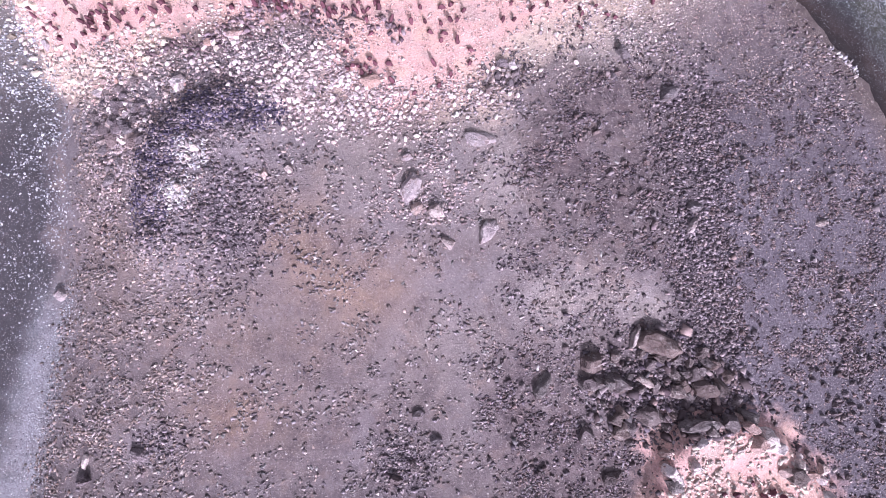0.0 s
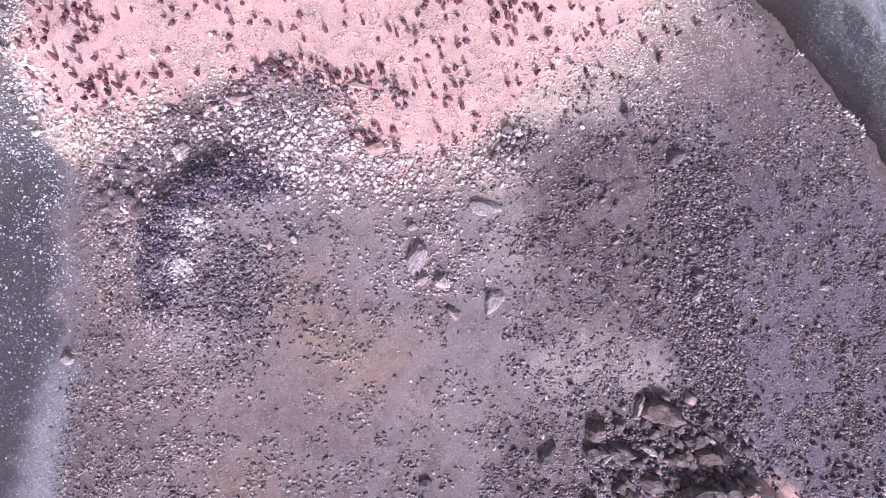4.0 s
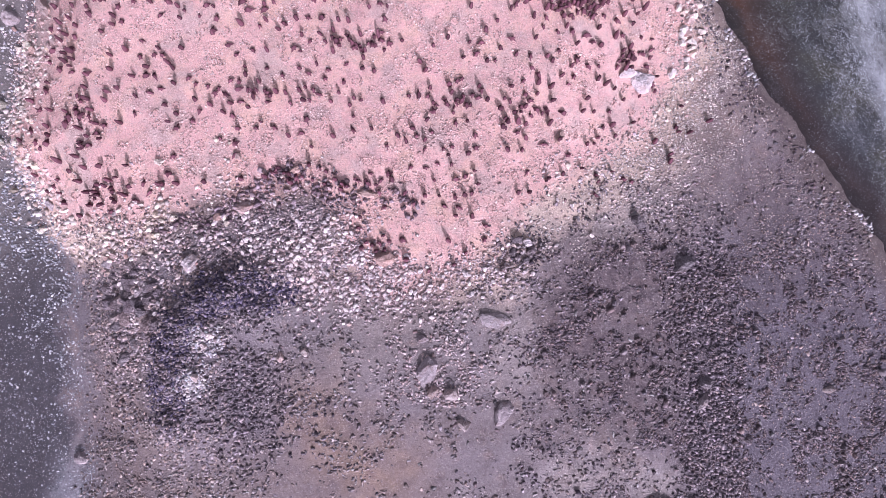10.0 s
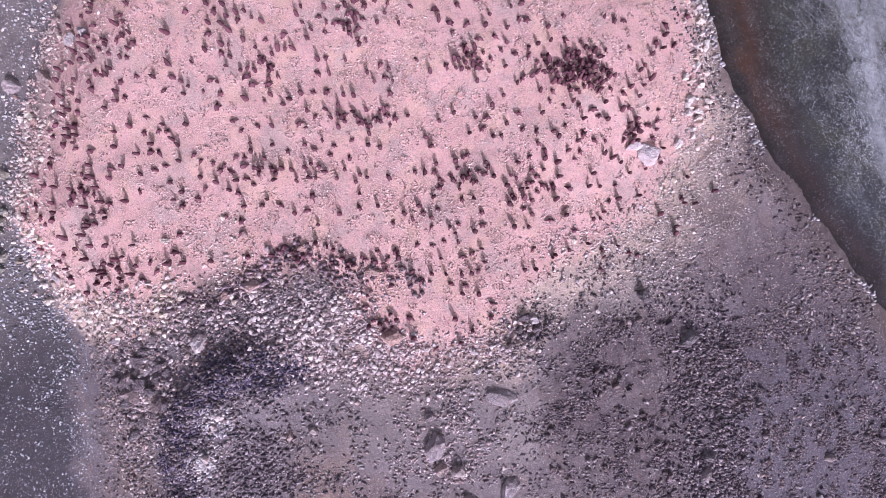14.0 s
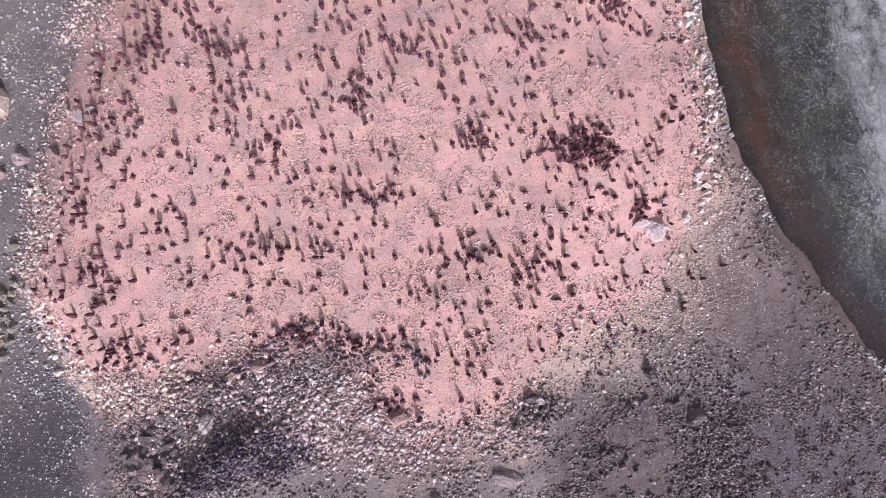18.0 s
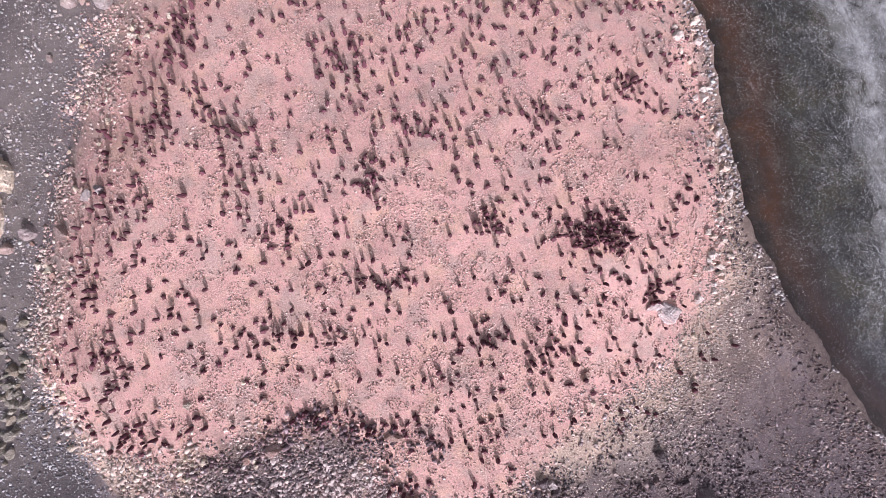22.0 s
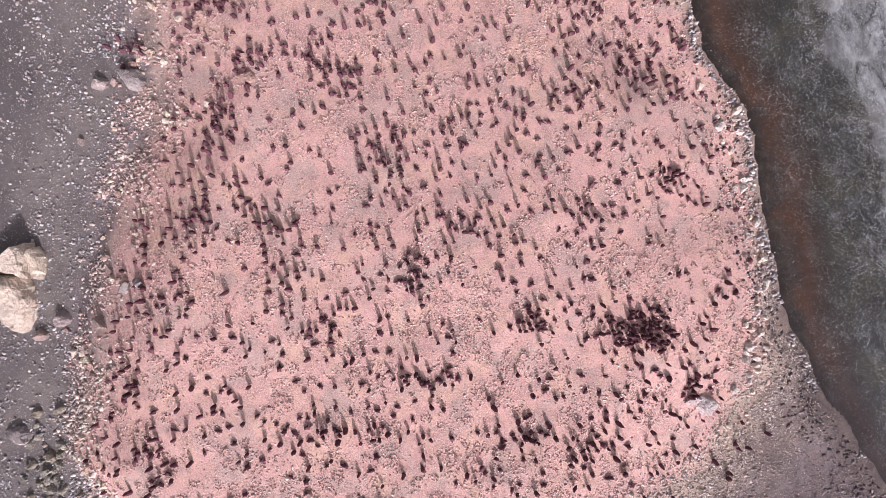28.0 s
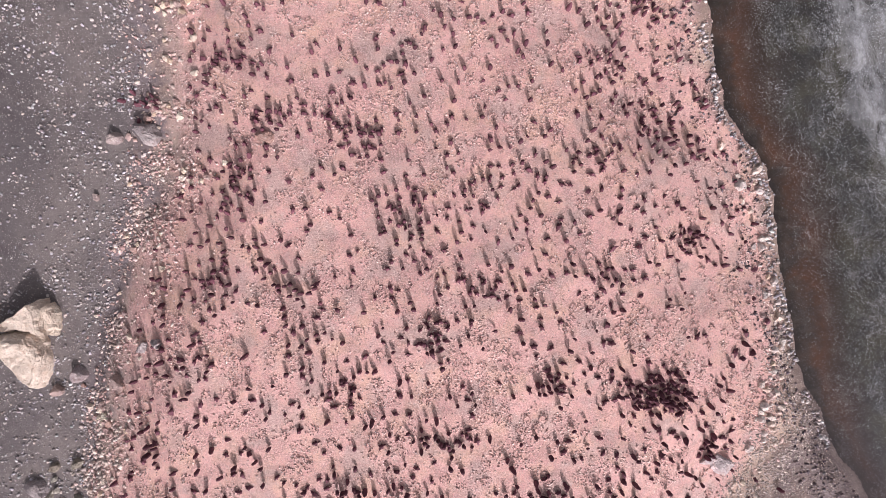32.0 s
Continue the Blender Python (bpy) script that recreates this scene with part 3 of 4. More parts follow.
gx, gy = spaced(-40, 34, SLAB, 1.18, 1400), spaced(-24, 56, SLAB, 1.18, 1400)
X, Y = np.meshgrid(gx, gy, indexing="ij")
to_flat = X - np.interp(Y, FLAT_Y, FLAT_X)
to_lake = np.interp(Y, SHORE_Y, SHORE_X) - X
masks = {
    "guano": np.maximum(guano_mask(X, Y), 0.55 * blob(X, Y, -1.3, 9.6, 2.6, 1.9) + 0.3 * blob(X, Y, 4.0, 12.6, 4.0, 1.2)),
    "flat": smooth(1.2, -1.4, to_flat + 1.5 * (value_noise(X, Y, 1.5) - 0.5)),
    "ochre": np.clip((blob(X, Y, -7.5, 1.5, 2.2, 2.4) + blob(X, Y, -3.5, -1.5, 2.6, 2.2) + blob(X, Y, -10.5, -8.0, 2.4, 1.6) + 0.45 * blob(X, Y, -10.0, -4.5, 5.5, 3.5) + 0.7 * blob(X, Y, -17.5, 1.0, 1.8, 3.5) + blob(X, Y, 8.6, -9.6, 1.2, 1.4) + 0.8 * blob(X, Y, 9.6, -5.6, 2.4, 1.6)
                      + (0.7 * smooth(-3.0, -0.5, polygon_distance(X, Y, COLONY)) + 0.55 * smooth(-7.5, -2.0, polygon_distance(X, Y, COLONY)) * smooth(3, 8, X)) * smooth(2.5, 4.0, to_flat)) * (0.3 + 1.0 * value_noise(X, Y, 1.2)), 0, 1),
    "sand": np.clip((0.75 * blob(X, Y, 6.3, -1.6, 2.8, 2.4) + 0.8 * blob(X, Y, 3.2, 4.2, 1.3, 2.4) + 0.4 * blob(X, Y, -0.5, -4.5, 3.5, 2.0) + 1.4 * blob(X, Y, 7.0, 12.6, 5.5, 1.8) + 0.5 * blob(X, Y, 12.0, 14.5, 3.5, 2.0) + 0.5 * blob(X, Y, -3.0, 5.8, 5.0, 2.6) + 0.6 * blob(X, Y, -6.5, 9.3, 4.5, 2.4) + 0.5 * blob(X, Y, 1.5, 8.5, 2.5, 2.0) + 1.1 * blob(X, Y, 10.4, -2.3, 1.5, 1.1) + 0.05 * smooth(13, 17, Y) * smooth(7, 11, X)) * (0.2 + 1.2 * value_noise(X, Y, 0.9)), 0, 1),
    "wetsand": smooth(0.75 + 1.4 * smooth(26, 18, Y), 0.05, to_lake + 1.5 * (value_noise(X, Y, 1.6) - 0.5)) * (0.55 + 0.45 * smooth(26, 20, Y)),
    "cream": 0.7 * blob(X, Y, -21.6, 11.6, 2.4, 1.7) * smooth(-1.2, 1.0, to_flat + 1.5 * (value_noise(X, Y, 0.9) - 0.5)) + smooth(-3.4 - 1.2 * smooth(2, 6, X), -0.6, polygon_distance(X, Y, COLONY) + 2.4 * (value_noise(X, Y, 1.8) - 0.5)) * np.clip(smooth(-12, -17, X) * (0.55 + 0.45 * smooth(24, 16, Y)) + 0.85 * smooth(0, 4, X), 0, 1) * smooth(-1.4, 2.2, to_flat + 2.0 * (value_noise(X, Y, 0.9) - 0.5)) + 0.75 * np.clip(blob(X, Y, -5.0, 9.4, 3.6, 2.0) + blob(X, Y, -0.8, 9.6, 2.8, 1.8) + 0.6 * blob(X, Y, 1.5, 7.4, 2.5, 1.5), 0, 1) * (0.4 + 0.8 * value_noise(X, Y, 1.2)),
    "silt": smooth(2.6, 0.8, to_flat + 1.2 * (value_noise(X, Y, 1.2) - 0.5)) * smooth(-1.6, 0.2, to_flat + 1.0 * (value_noise(X, Y, 0.8) - 0.5)) * smooth(0, -4, Y) * (0.4 + 0.6 * value_noise(X, Y, 0.7)),
    # second term: flat's far side darkened in colour to suit the view's dim edge
    "wet": np.maximum(smooth(14, 6, Y + 3.0 * (value_noise(X, Y, 3.0) - 0.5)), 0.4 * smooth(-2, -7, to_flat + 2.0 * (value_noise(X, Y, 2.5) - 0.5))),
    "dark": dark_shade_mask(X, Y),
    "whitewash": np.clip(0.85 * blob(X, Y, -12.55, 5.35, 0.7, 0.8) + 0.8 * blob(X, Y, -13.2, 3.35, 0.6, 0.7) + 0.8 * blob(X, Y, -14.0, 9.2, 0.7, 1.0) + 0.45 * blob(X, Y, 10.6, -1.6, 1.4, 1.0) + 0.6 * blob(X, Y, -1.4, 3.4, 0.7, 1.6), 0, 1),
    "scree": np.maximum(np.maximum(scree_mask(X, Y), 0.5 * smooth(0, -6, Y + 4.0 * (value_noise(X, Y, 2.2) - 0.5)) * smooth(5, -2, X) * (0.5 + 0.7 * value_noise(X, Y, 1.4))), 1.0 * smooth(14, 6, to_lake + 5.0 * (value_noise(X, Y, 2.4) - 0.5)) * smooth(20, 14, Y + 5.0 * (value_noise(X, Y, 2.0) - 0.5)) * (0.4 + 0.6 * value_noise(X, Y, 1.2))),
}
ground = tagged(sheet("ground", gx, gy, height(X, Y), GROUND, masks), "pebbly ground, pink with guano on a low colony hump, grey gravel around", "ground", kind="structure")

# the lake: one sheet from the shore to the horizon
wy = spaced(-24, 56, 0.8, 1.25, 1400)
wu = np.concatenate([np.arange(-0.8, 16, 0.4), 16 * 1.25 ** np.arange(0, 21)])
WU, WY = np.meshgrid(wu, wy, indexing="ij")
WX = np.interp(WY, SHORE_Y, SHORE_X) + WU
lake = sheet("lake_water", wu, wy, np.full(WU.shape, WATER_Z), WATER, {"offshore": np.clip(WU / 12.0 * (1 + 0.4 * smooth(26, 15, WY)), 0, 1), "silty": smooth(27, 16, WY)})
flatten = np.stack([WX, WY, np.full(WU.shape, WATER_Z)], -1)
lake.data.vertices.foreach_set("co", flatten.ravel())
lake.data.update()
tagged(lake, "dark lake water, brown shallows and whitish wind-blown foam", "water", kind="structure")


# ---- stones ----
def icosa():
    bm = bmesh.new()
    bmesh.ops.create_icosphere(bm, subdivisions=1, radius=1.0)
    v = np.array([p.co[:] for p in bm.verts])
    f = np.array([[p.index for p in q.verts] for q in bm.faces])
    bm.free()
    return v, f[(v[f][..., 2] > -0.95).all(1)]


ICO_V, ICO_F = icosa()
# an angular chip: a box whose corners are pulled about
CHIP_V = np.array([(x, y, z) for x in (-1, 1) for y in (-1, 1) for z in (-1, 1)]) * np.array([0.86, 0.74, 0.70])
CHIP_F = np.array([(0, 1, 3), (0, 3, 2), (4, 6, 7), (4, 7, 5), (0, 4, 5), (0, 5, 1), (2, 3, 7), (2, 7, 6), (1, 5, 7), (1, 7, 3)])


# a low jagged stand-in for a resting penguin: a spiked outline under a small crown
SPIKE = np.arange(10) * math.pi / 5
SPIKE_R = np.array([1.35, 0.6, 1.1, 0.55, 1.25, 0.65, 1.0, 0.6, 1.2, 0.5])
STAR_V = np.concatenate([np.stack([SPIKE_R * np.cos(SPIKE), SPIKE_R * np.sin(SPIKE), np.full(10, -0.5)], -1),
                         np.stack([0.55 * SPIKE_R * np.cos(SPIKE), 0.55 * SPIKE_R * np.sin(SPIKE), np.full(10, 0.5)], -1), [(0.0, 0.0, 0.9)]])
STAR_F = np.array([t for k in range(10) for t in ((k, (k + 1) % 10, 10 + (k + 1) % 10), (k, 10 + (k + 1) % 10, 10 + k), (10 + k, 10 + (k + 1) % 10, 20))])


def scatter(name, places, sizes, material, label, flat=0.6, sink=0.3, long=0.35, chips=True, rough=0.22, star=False):
    """Many loose stones joined in one mesh."""
    n = len(places)
    if n == 0:
        return None
    shape, faces = (STAR_V, STAR_F) if star else (CHIP_V, CHIP_F) if chips else (ICO_V, ICO_F)
    jag = 1 + np.clip(rng.normal(0, 0.27 if chips else rough, (n, len(shape), 3 if chips else 1)), -0.5, 0.5)
    stretch = np.stack([1 + rng.uniform(0, long, n), 1 - rng.uniform(0, long, n), np.full(n, 1.0) * (flat + rng.uniform(-0.15, 0.25, n))], -1)
    v = shape[None] * jag * stretch[:, None] * (sizes * 0.5)[:, None, None]
    tilt, turn = rng.normal(0, 0.35, n), rng.uniform(0, 2 * math.pi, n)
    c, s = np.cos(tilt)[:, None], np.sin(tilt)[:, None]
    x, y, z = v[..., 0], c * v[..., 1] - s * v[..., 2], s * v[..., 1] + c * v[..., 2]
    c, s = np.cos(turn)[:, None], np.sin(turn)[:, None]
    x, y = c * x - s * y, s * x + c * y
    base = height(places[:, 0], places[:, 1]) + sizes * 0.5 * flat * (1 - 2 * sink)
    co = np.stack([x + places[:, :1], y + places[:, 1:2], z + base[:, None]], -1).reshape(-1, 3)
    f = (faces[None] + (np.arange(n) * len(shape))[:, None, None]).reshape(-1, 3)
    me = bpy.data.meshes.new(name)
    me.vertices.add(len(co))
    me.vertices.foreach_set("co", co.ravel())
    me.loops.add(f.size)
    me.loops.foreach_set("vertex_index", f.ravel())
    me.polygons.add(len(f))
    me.polygons.foreach_set("loop_start", np.arange(0, f.size, 3))
    me.update(calc_edges=True)
    me.materials.append(material)
    return tagged(new(name, me), label, "stones", kind="stuff")


def throw(count, box, density):
    """Places in a box, kept by a density between 0 and 1."""
    x0, x1, y0, y1 = box
    kept = np.zeros((0, 2))
    for _ in range(60):
        p = np.stack([rng.uniform(x0, x1, count), rng.uniform(y0, y1, count)], -1)
        p = p[rng.random(count) < np.clip(density(p[:, 0], p[:, 1]), 0, 1)]
        kept = np.concatenate([kept, p])
        if len(kept) >= count:
            break
    return kept[:count]


def sized(n, low, high, power=2.2):
    return low + (high - low) * rng.random(n) ** power


def clump(x, y, scale, low=0.45, high=0.62):
    return smooth(low, high, value_noise(x, y, scale, 3))


def on_land(x, y, margin=0.15):
    return (np.interp(y, SHORE_Y, SHORE_X) - x > margin) * 1.0


def pebble_field(x, y):
    """The pale stone bank below the colony."""
    m = blob(x, y, -9.6, 10.3, 2.7, 1.9) + blob(x, y, -6.0, 8.9, 2.3, 1.8) + 0.8 * blob(x, y, -2.2, 8.1, 1.9, 1.1) + 0.45 * blob(x, y, 1.3, 8.9, 1.7, 1.0) + 0.5 * blob(x, y, 3.0, 9.7, 1.2, 0.9)
    m = m + 0.65 * blob(x, y, -16.6, 7.0, 2.2, 3.2) + 0.12 * blob(x, y, 9.5, 14.0, 4.5, 2.0) + 0.35 * blob(x, y, -1.0, 3.6, 2.0, 3.0)
    m = m * (1 - 0.85 * np.clip(dark_shade_mask(x, y) * 1.3, 0, 1))
    return np.clip(1.3 * m, 0, 1) * (0.35 + 0.65 * clump(x, y, 0.9, 0.3, 0.6))


def colony_rim(x, y):
    d = polygon_distance(x, y, COLONY)
    side = np.where(x < -10, np.exp(-((d + 1.1) / 1.9) ** 2), 0.3 * np.exp(-((d + 0.3) / 0.9) ** 2))
    return side * on_land(x, y, 0.3) * smooth(-0.8, 0.5, x - np.interp(y, FLAT_Y, FLAT_X)) * (0.15 + 0.85 * clump(x, y, 1.5)) * (0.35 + 0.65 * smooth(12, 16, y))


p = throw(13000, (-20, 15, 2, 17), pebble_field)
scatter("pale_pebbles", p, sized(len(p), 0.045, 0.19, 2.4), PALE, "bank of pale loose stones below the nesting ground", 0.42)
p = throw(3800, (-29, 16, 8, 52), colony_rim)
scatter("rim_pebbles", p[:3000], sized(len(p[:3000]), 0.06, 0.26, 3.0), CREAM, "pale stones fringing the pink nesting ground", 0.45, chips=False)
p = throw(4200, (-29, 16, 8, 52), colony_rim)
scatter("tan_rim_pebbles", p, sized(len(p), 0.05, 0.22, 2.8), PINKISH, "pinkish tan gravel fringing the pink nesting ground", 0.4)
p = throw(44000, (2, 27, -13, 14), lambda x, y: scree_mask(x, y) * (1 - guano_mask(x, y)) * (0.04 + 0.96 * clump(x, y, 0.7, 0.48, 0.58)) * (0.35 + 0.65 * clump(x, y, 2.5, 0.4, 0.6)))
scatter("scree", p, sized(len(p), 0.05, 0.17, 2.4), SCREE, "grey-purple scree stones covering a gentle slope", 0.34, 0.4)
p = throw(520, (2, 30, -15, 13), lambda x, y: scree_mask(x, y) * (1 - guano_mask(x, y)) * clump(x, y, 1.8))
scatter("scree_blocks", p[300:], sized(len(p) - 300, 0.14, 0.3, 2.5), SCREE, "larger grey blocks lying among scree", 0.8, 0.15)
BLOCKS = p[:300]
p = throw(22000, (-24, 24, -13, 14), lambda x, y: on_land(x, y) * (1 - 0.8 * scree_mask(x, y)) * smooth(0, 2.5, x - np.interp(y, FLAT_Y, FLAT_X)) * (0.07 + 0.93 * clump(x, y, 1.1)) * (1 - guano_mask(x, y)) * (1 - 0.8 * smooth(8.5, 10.5, y) * smooth(-13, -17, x)))
scatter("grey_stones", p, sized(len(p), 0.04, 0.22, 3.2), GREY, "loose grey stones strewn over gravel", 0.3, 0.36)
p = throw(12500, (-24, -8, -14, 12), lambda x, y: smooth(0.5, 3, x - np.interp(y, FLAT_Y, FLAT_X)) * smooth(-10, -14.5, x) * (0.15 + 0.85 * clump(x, y, 0.9)))
scatter("tan_stones", p, sized(len(p), 0.04, 0.2, 3.0), TAN, "tan and grey stones beside the grey flat", 0.24)
p = throw(14500, (-19, 18, -13, 13.5), lambda x, y: dark_shade_mask(x, y) ** 1.3 * (polygon_distance(x, y, LEDGE) < 0.1) * (1 - smooth(14, 16, x)))
scatter("dark_scree", p, sized(len(p), 0.05, 0.19), HUMMOCK, "dark stones heaped over hummocks and below ledges", 0.65, 0.22)
p = throw(3600, (-24, -17, -14, 0), lambda x, y: np.exp(-((x - np.interp(y, FLAT_Y, FLAT_X) - 1.4) / 1.0) ** 2) * smooth(1, -4, y))
scatter("strip_pebbles", p, sized(len(p), 0.03, 0.085, 2.0), COOL, "pale pebbles in a strip along the edge of a grey flat", 0.45, chips=False)


def crest_shade_strip(x, y):
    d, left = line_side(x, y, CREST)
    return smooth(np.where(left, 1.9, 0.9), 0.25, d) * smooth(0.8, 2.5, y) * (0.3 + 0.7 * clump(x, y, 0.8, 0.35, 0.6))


# stones coloured dark so that the crest's far side looks shaded
p = throw(4600, (-16, -8, 0.5, 9.8), crest_shade_strip)
scatter("crest_stones", p, sized(len(p), 0.05, 0.17, 2.2), CREST_SHADE, "stones along a hummock's crest, its shaded side put into their dark purple-grey", 0.5, 0.25)
p = throw(1500, (-15, -11, 2, 8), lambda x, y: np.clip(blob(x, y, -12.55, 5.35, 0.75, 0.85) + blob(x, y, -13.2, 3.35, 0.65, 0.65), 0, 1) ** 1.8 * (0.2 + 0.8 * clump(x, y, 0.6)))
scatter("whitened_stones", p, sized(len(p), 0.04, 0.15), WHITE, "white guano-splashed stones capping a rocky hummock", 0.7, 0.2)


def flat_strew(x, y):
    past = x - np.interp(y, FLAT_Y, FLAT_X)
    return smooth(1.8, -0.5, past) * (0.3 + 0.7 * clump(x, y, 2.0)) * (0.4 + 0.6 * np.exp(-np.abs(past) / 2.5))


p = throw(5000, (-31, -18, -14, 15), lambda x, y: flat_strew(x, y) * (0.3 + 0.7 * smooth(-3, 3, y)))
scatter("flat_pebbles", p, sized(len(p), 0.045, 0.12, 2.4) * (1 + 0.5 * smooth(0, 9, p[:, 1])), COOL, "fine white pebbles dotting a wet dark grey flat", 0.5, chips=False)
p = throw(7500, (-36, -20, 13, 46), flat_strew)
scatter("flat_pebbles", p, sized(len(p), 0.05, 0.2, 2.8), WHITE, "small white pebbles dotting a dry grey flat", 0.6, chips=False)
p = throw(38000, (-26, 15, 7, 46), lambda x, y: guano_mask(x, y) * (0.10 + 0.90 * clump(x, y, 1.2, 0.5, 0.62)))
scatter("nest_pebbles", p, sized(len(p), 0.04, 0.105, 2.4), PINKISH, "small pink-stained pebbles strewn across nesting ground", 0.6)
p = throw(11000, (0, 26, -14, 24), lambda x, y: on_land(x, y) * (1 - 0.7 * smooth(12, 17, x) * smooth(12, 6, y)) * smooth(16, 9, np.interp(y, SHORE_Y, SHORE_X) - x) * (1 - guano_mask(x, y)) * (0.3 + 0.7 * clump(x, y, 0.8)))
scatter("beach_pebbles", p, sized(len(p), 0.035, 0.115, 2.3), TAN, "pale pebbles on the beach above the lake", 0.36, 0.35, chips=False)
p = throw(3000, (1, 20, 10, 40), lambda x, y: on_land(x, y, 0.4) * (1 - 0.7 * smooth(24, 30, y)) * (1 - 0.85 * blob(x, y, 7.0, 12.6, 5.5, 2.0)) * np.exp(-((polygon_distance(x, y, COLONY) + 1.6) / 1.5) ** 2) * smooth(2, 6, x) * (0.25 + 0.75 * clump(x, y, 0.8, 0.35, 0.6)))
scatter("edge_pebbles", p, sized(len(p), 0.05, 0.16, 1.9), EDGE, "pale pebbles fringing the nesting ground above the beach", 0.42, 0.35, chips=False)
p = throw(5500, (2, 24, 9, 26), lambda x, y: on_land(x, y, 0.3) * (0.3 + 0.7 * smooth(14, 17, y)) * smooth(-7.5, -2.0, polygon_distance(x, y, COLONY)) * smooth(3, 7, x) * (1 - guano_mask(x, y)) * (0.2 + 0.8 * clump(x, y, 0.7, 0.38, 0.6)))
scatter("beach_gravel", p, sized(len(p), 0.035, 0.11, 2.0), EDGE, "small whitish pebbles scattered over the beach", 0.4, 0.3, chips=False)
p = throw(1500, (6, 24, 10, 46), lambda x, y: on_land(x, y, 0.2) * smooth(4.0, 1.0, np.interp(y, SHORE_Y, SHORE_X) - x) * (0.45 + 0.55 * clump(x, y, 1.3, 0.42, 0.6)) * (1 - 0.6 * guano_mask(x, y)))
scatter("bank_stones", p, sized(len(p), 0.05, 0.2, 2.8), SCREE, "grey stones strewn along the bank above the water", 0.5, 0.3)
sy = rng.uniform(-14, 52, 3000)
p = np.stack([np.interp(sy, SHORE_Y, SHORE_X) + rng.normal(-0.08, 0.16, len(sy)) + 0.6 * (rng.random(len(sy)) < 0.035), sy], -1)
p = p[value_noise(p[:, 0], p[:, 1], 1.5) > 0.36 + 0.22 * smooth(24, 18, p[:, 1])]
scatter("shore_pebbles", p, sized(len(p), 0.04, 0.2, 3.0), WHITE, "white stones lining the water's edge", 0.7, 0.1)

BROKEN_RIM = [(-14.6, 11.5), (-12.6, 12.0), (-10.6, 13.3), (-8.8, 14.4), (-6.9, 13.6), (-5.0, 13.4), (-2.8, 12.8)]


def broken_rim(x, y):
    d, left = line_side(x, y, BROKEN_RIM)
    return np.exp(-(d / np.where(left, 0.35, 0.85)) ** 2) * (0.15 + 0.85 * clump(x, y, 1.0, 0.4, 0.6))


p = throw(430, (-16, -1, 9.5, 16), broken_rim)
scatter("broken_rim", p, sized(len(p), 0.1, 0.28, 2.4), MAROON, "dull maroon-grey broken rock along a low rim", 0.75, 0.2)
p = throw(170, (6, 18, -11, -2.5), lambda x, y: blob(x, y, 11.5, -6.4, 3.6, 2.0) * (polygon_distance(x, y, LEDGE) < 0.4))
scatter("rubble", p, sized(len(p), 0.18, 0.5, 2.0), SCREE, "dark angular rubble heaped below a pink ledge", 0.7, 0.15)
p = throw(520, (-29, -15, 9, 20), lambda x, y: np.exp(-((polygon_distance(x, y, COLONY) + 0.6) / 1.2) ** 2) * smooth(-13, -19, x))
scatter("cream_pebbles", p, sized(len(p), 0.06, 0.30, 2.6), CREAM, "cream stones around the corner of the nesting ground", 0.6)


# ---- rocks ----
def rock_mesh(name, w, d, h, material, seed, cuts=10, detail=3):
    """A weathered block: a ball cut by flat faces, then roughened."""
    r = random.Random(seed)
    bm = bmesh.new()
    bmesh.ops.create_icosphere(bm, subdivisions=detail, radius=1.0)
    planes = []
    for _ in range(cuts):
        n = Vector((r.uniform(-1, 1), r.uniform(-1, 1), r.uniform(-0.15, 0.9))).normalized()
        planes.append((n, r.uniform(0.45, 0.8)))
    planes.append((Vector((r.uniform(-0.2, 0.2), r.uniform(-0.2, 0.2), 1)).normalized(), r.uniform(0.45, 0.7)))
    off = Vector((seed * 3.7 % 50, seed * 1.3 % 50, 0))
    for v in bm.verts:
        p = v.co.copy()
        for n, far in planes:
            over = p.dot(n) - far
            if over > 0:
                p -= n * over * 0.99
        p *= 1 + 0.13 * noise.noise(p * 2.1 + off) + 0.10 * noise.noise(p * 4.7 + off)
        v.co = Vector((p.x * w * 0.62, p.y * d * 0.62, p.z * h * 0.8))
    me = bpy.data.meshes.new(name)
    bm.to_mesh(me)
    bm.free()
    me.materials.append(material)
    return me


def ground_at(x, y):
    return float(height(np.array([x]), np.array([y]))[0])


def rock(x, y, w, d, material, label, h=None, name="rock", turn=0.0):
    seed = int(abs(x * 131 + y * 57) * 10) % 9973
    h = h or 0.62 * min(w, d) + 0.12
    ob = new(name, rock_mesh(name, w, d, h, material, seed, detail=3 if max(w, d) < 2 else 4))
    ob.matrix_world = pose(x, y, ground_at(x, y) + 0.18 * h, 0, 0, turn)
    return tagged(ob, label, "rock")


BY_FLAT = [(-22.2, 37.9, 1.5, 1.25), (-24.1, 37.6, 0.8, 0.7), (-26.6, 24.1, 0.95, 0.9), (-27.8, 23.1, 0.65, 0.65), (-23.4, 23.8, 0.7, 1.1), (-20.9, 26.3, 0.55, 0.7), (-21.9, 26.0, 0.5, 0.65), (-29.2, 17.1, 1.25, 0.95),
          (-25.2, 34.2, 0.35, 0.45), (-22.9, 12.6, 0.45, 0.55), (-21.2, -1.8, 1.0, 0.7)]
for x, y, w, d in BY_FLAT:
    rock(x, y, w, d, ROCK_ASH, "pale ash-coloured rock standing at the rim of a grey flat", turn=rng.uniform(-20, 20))


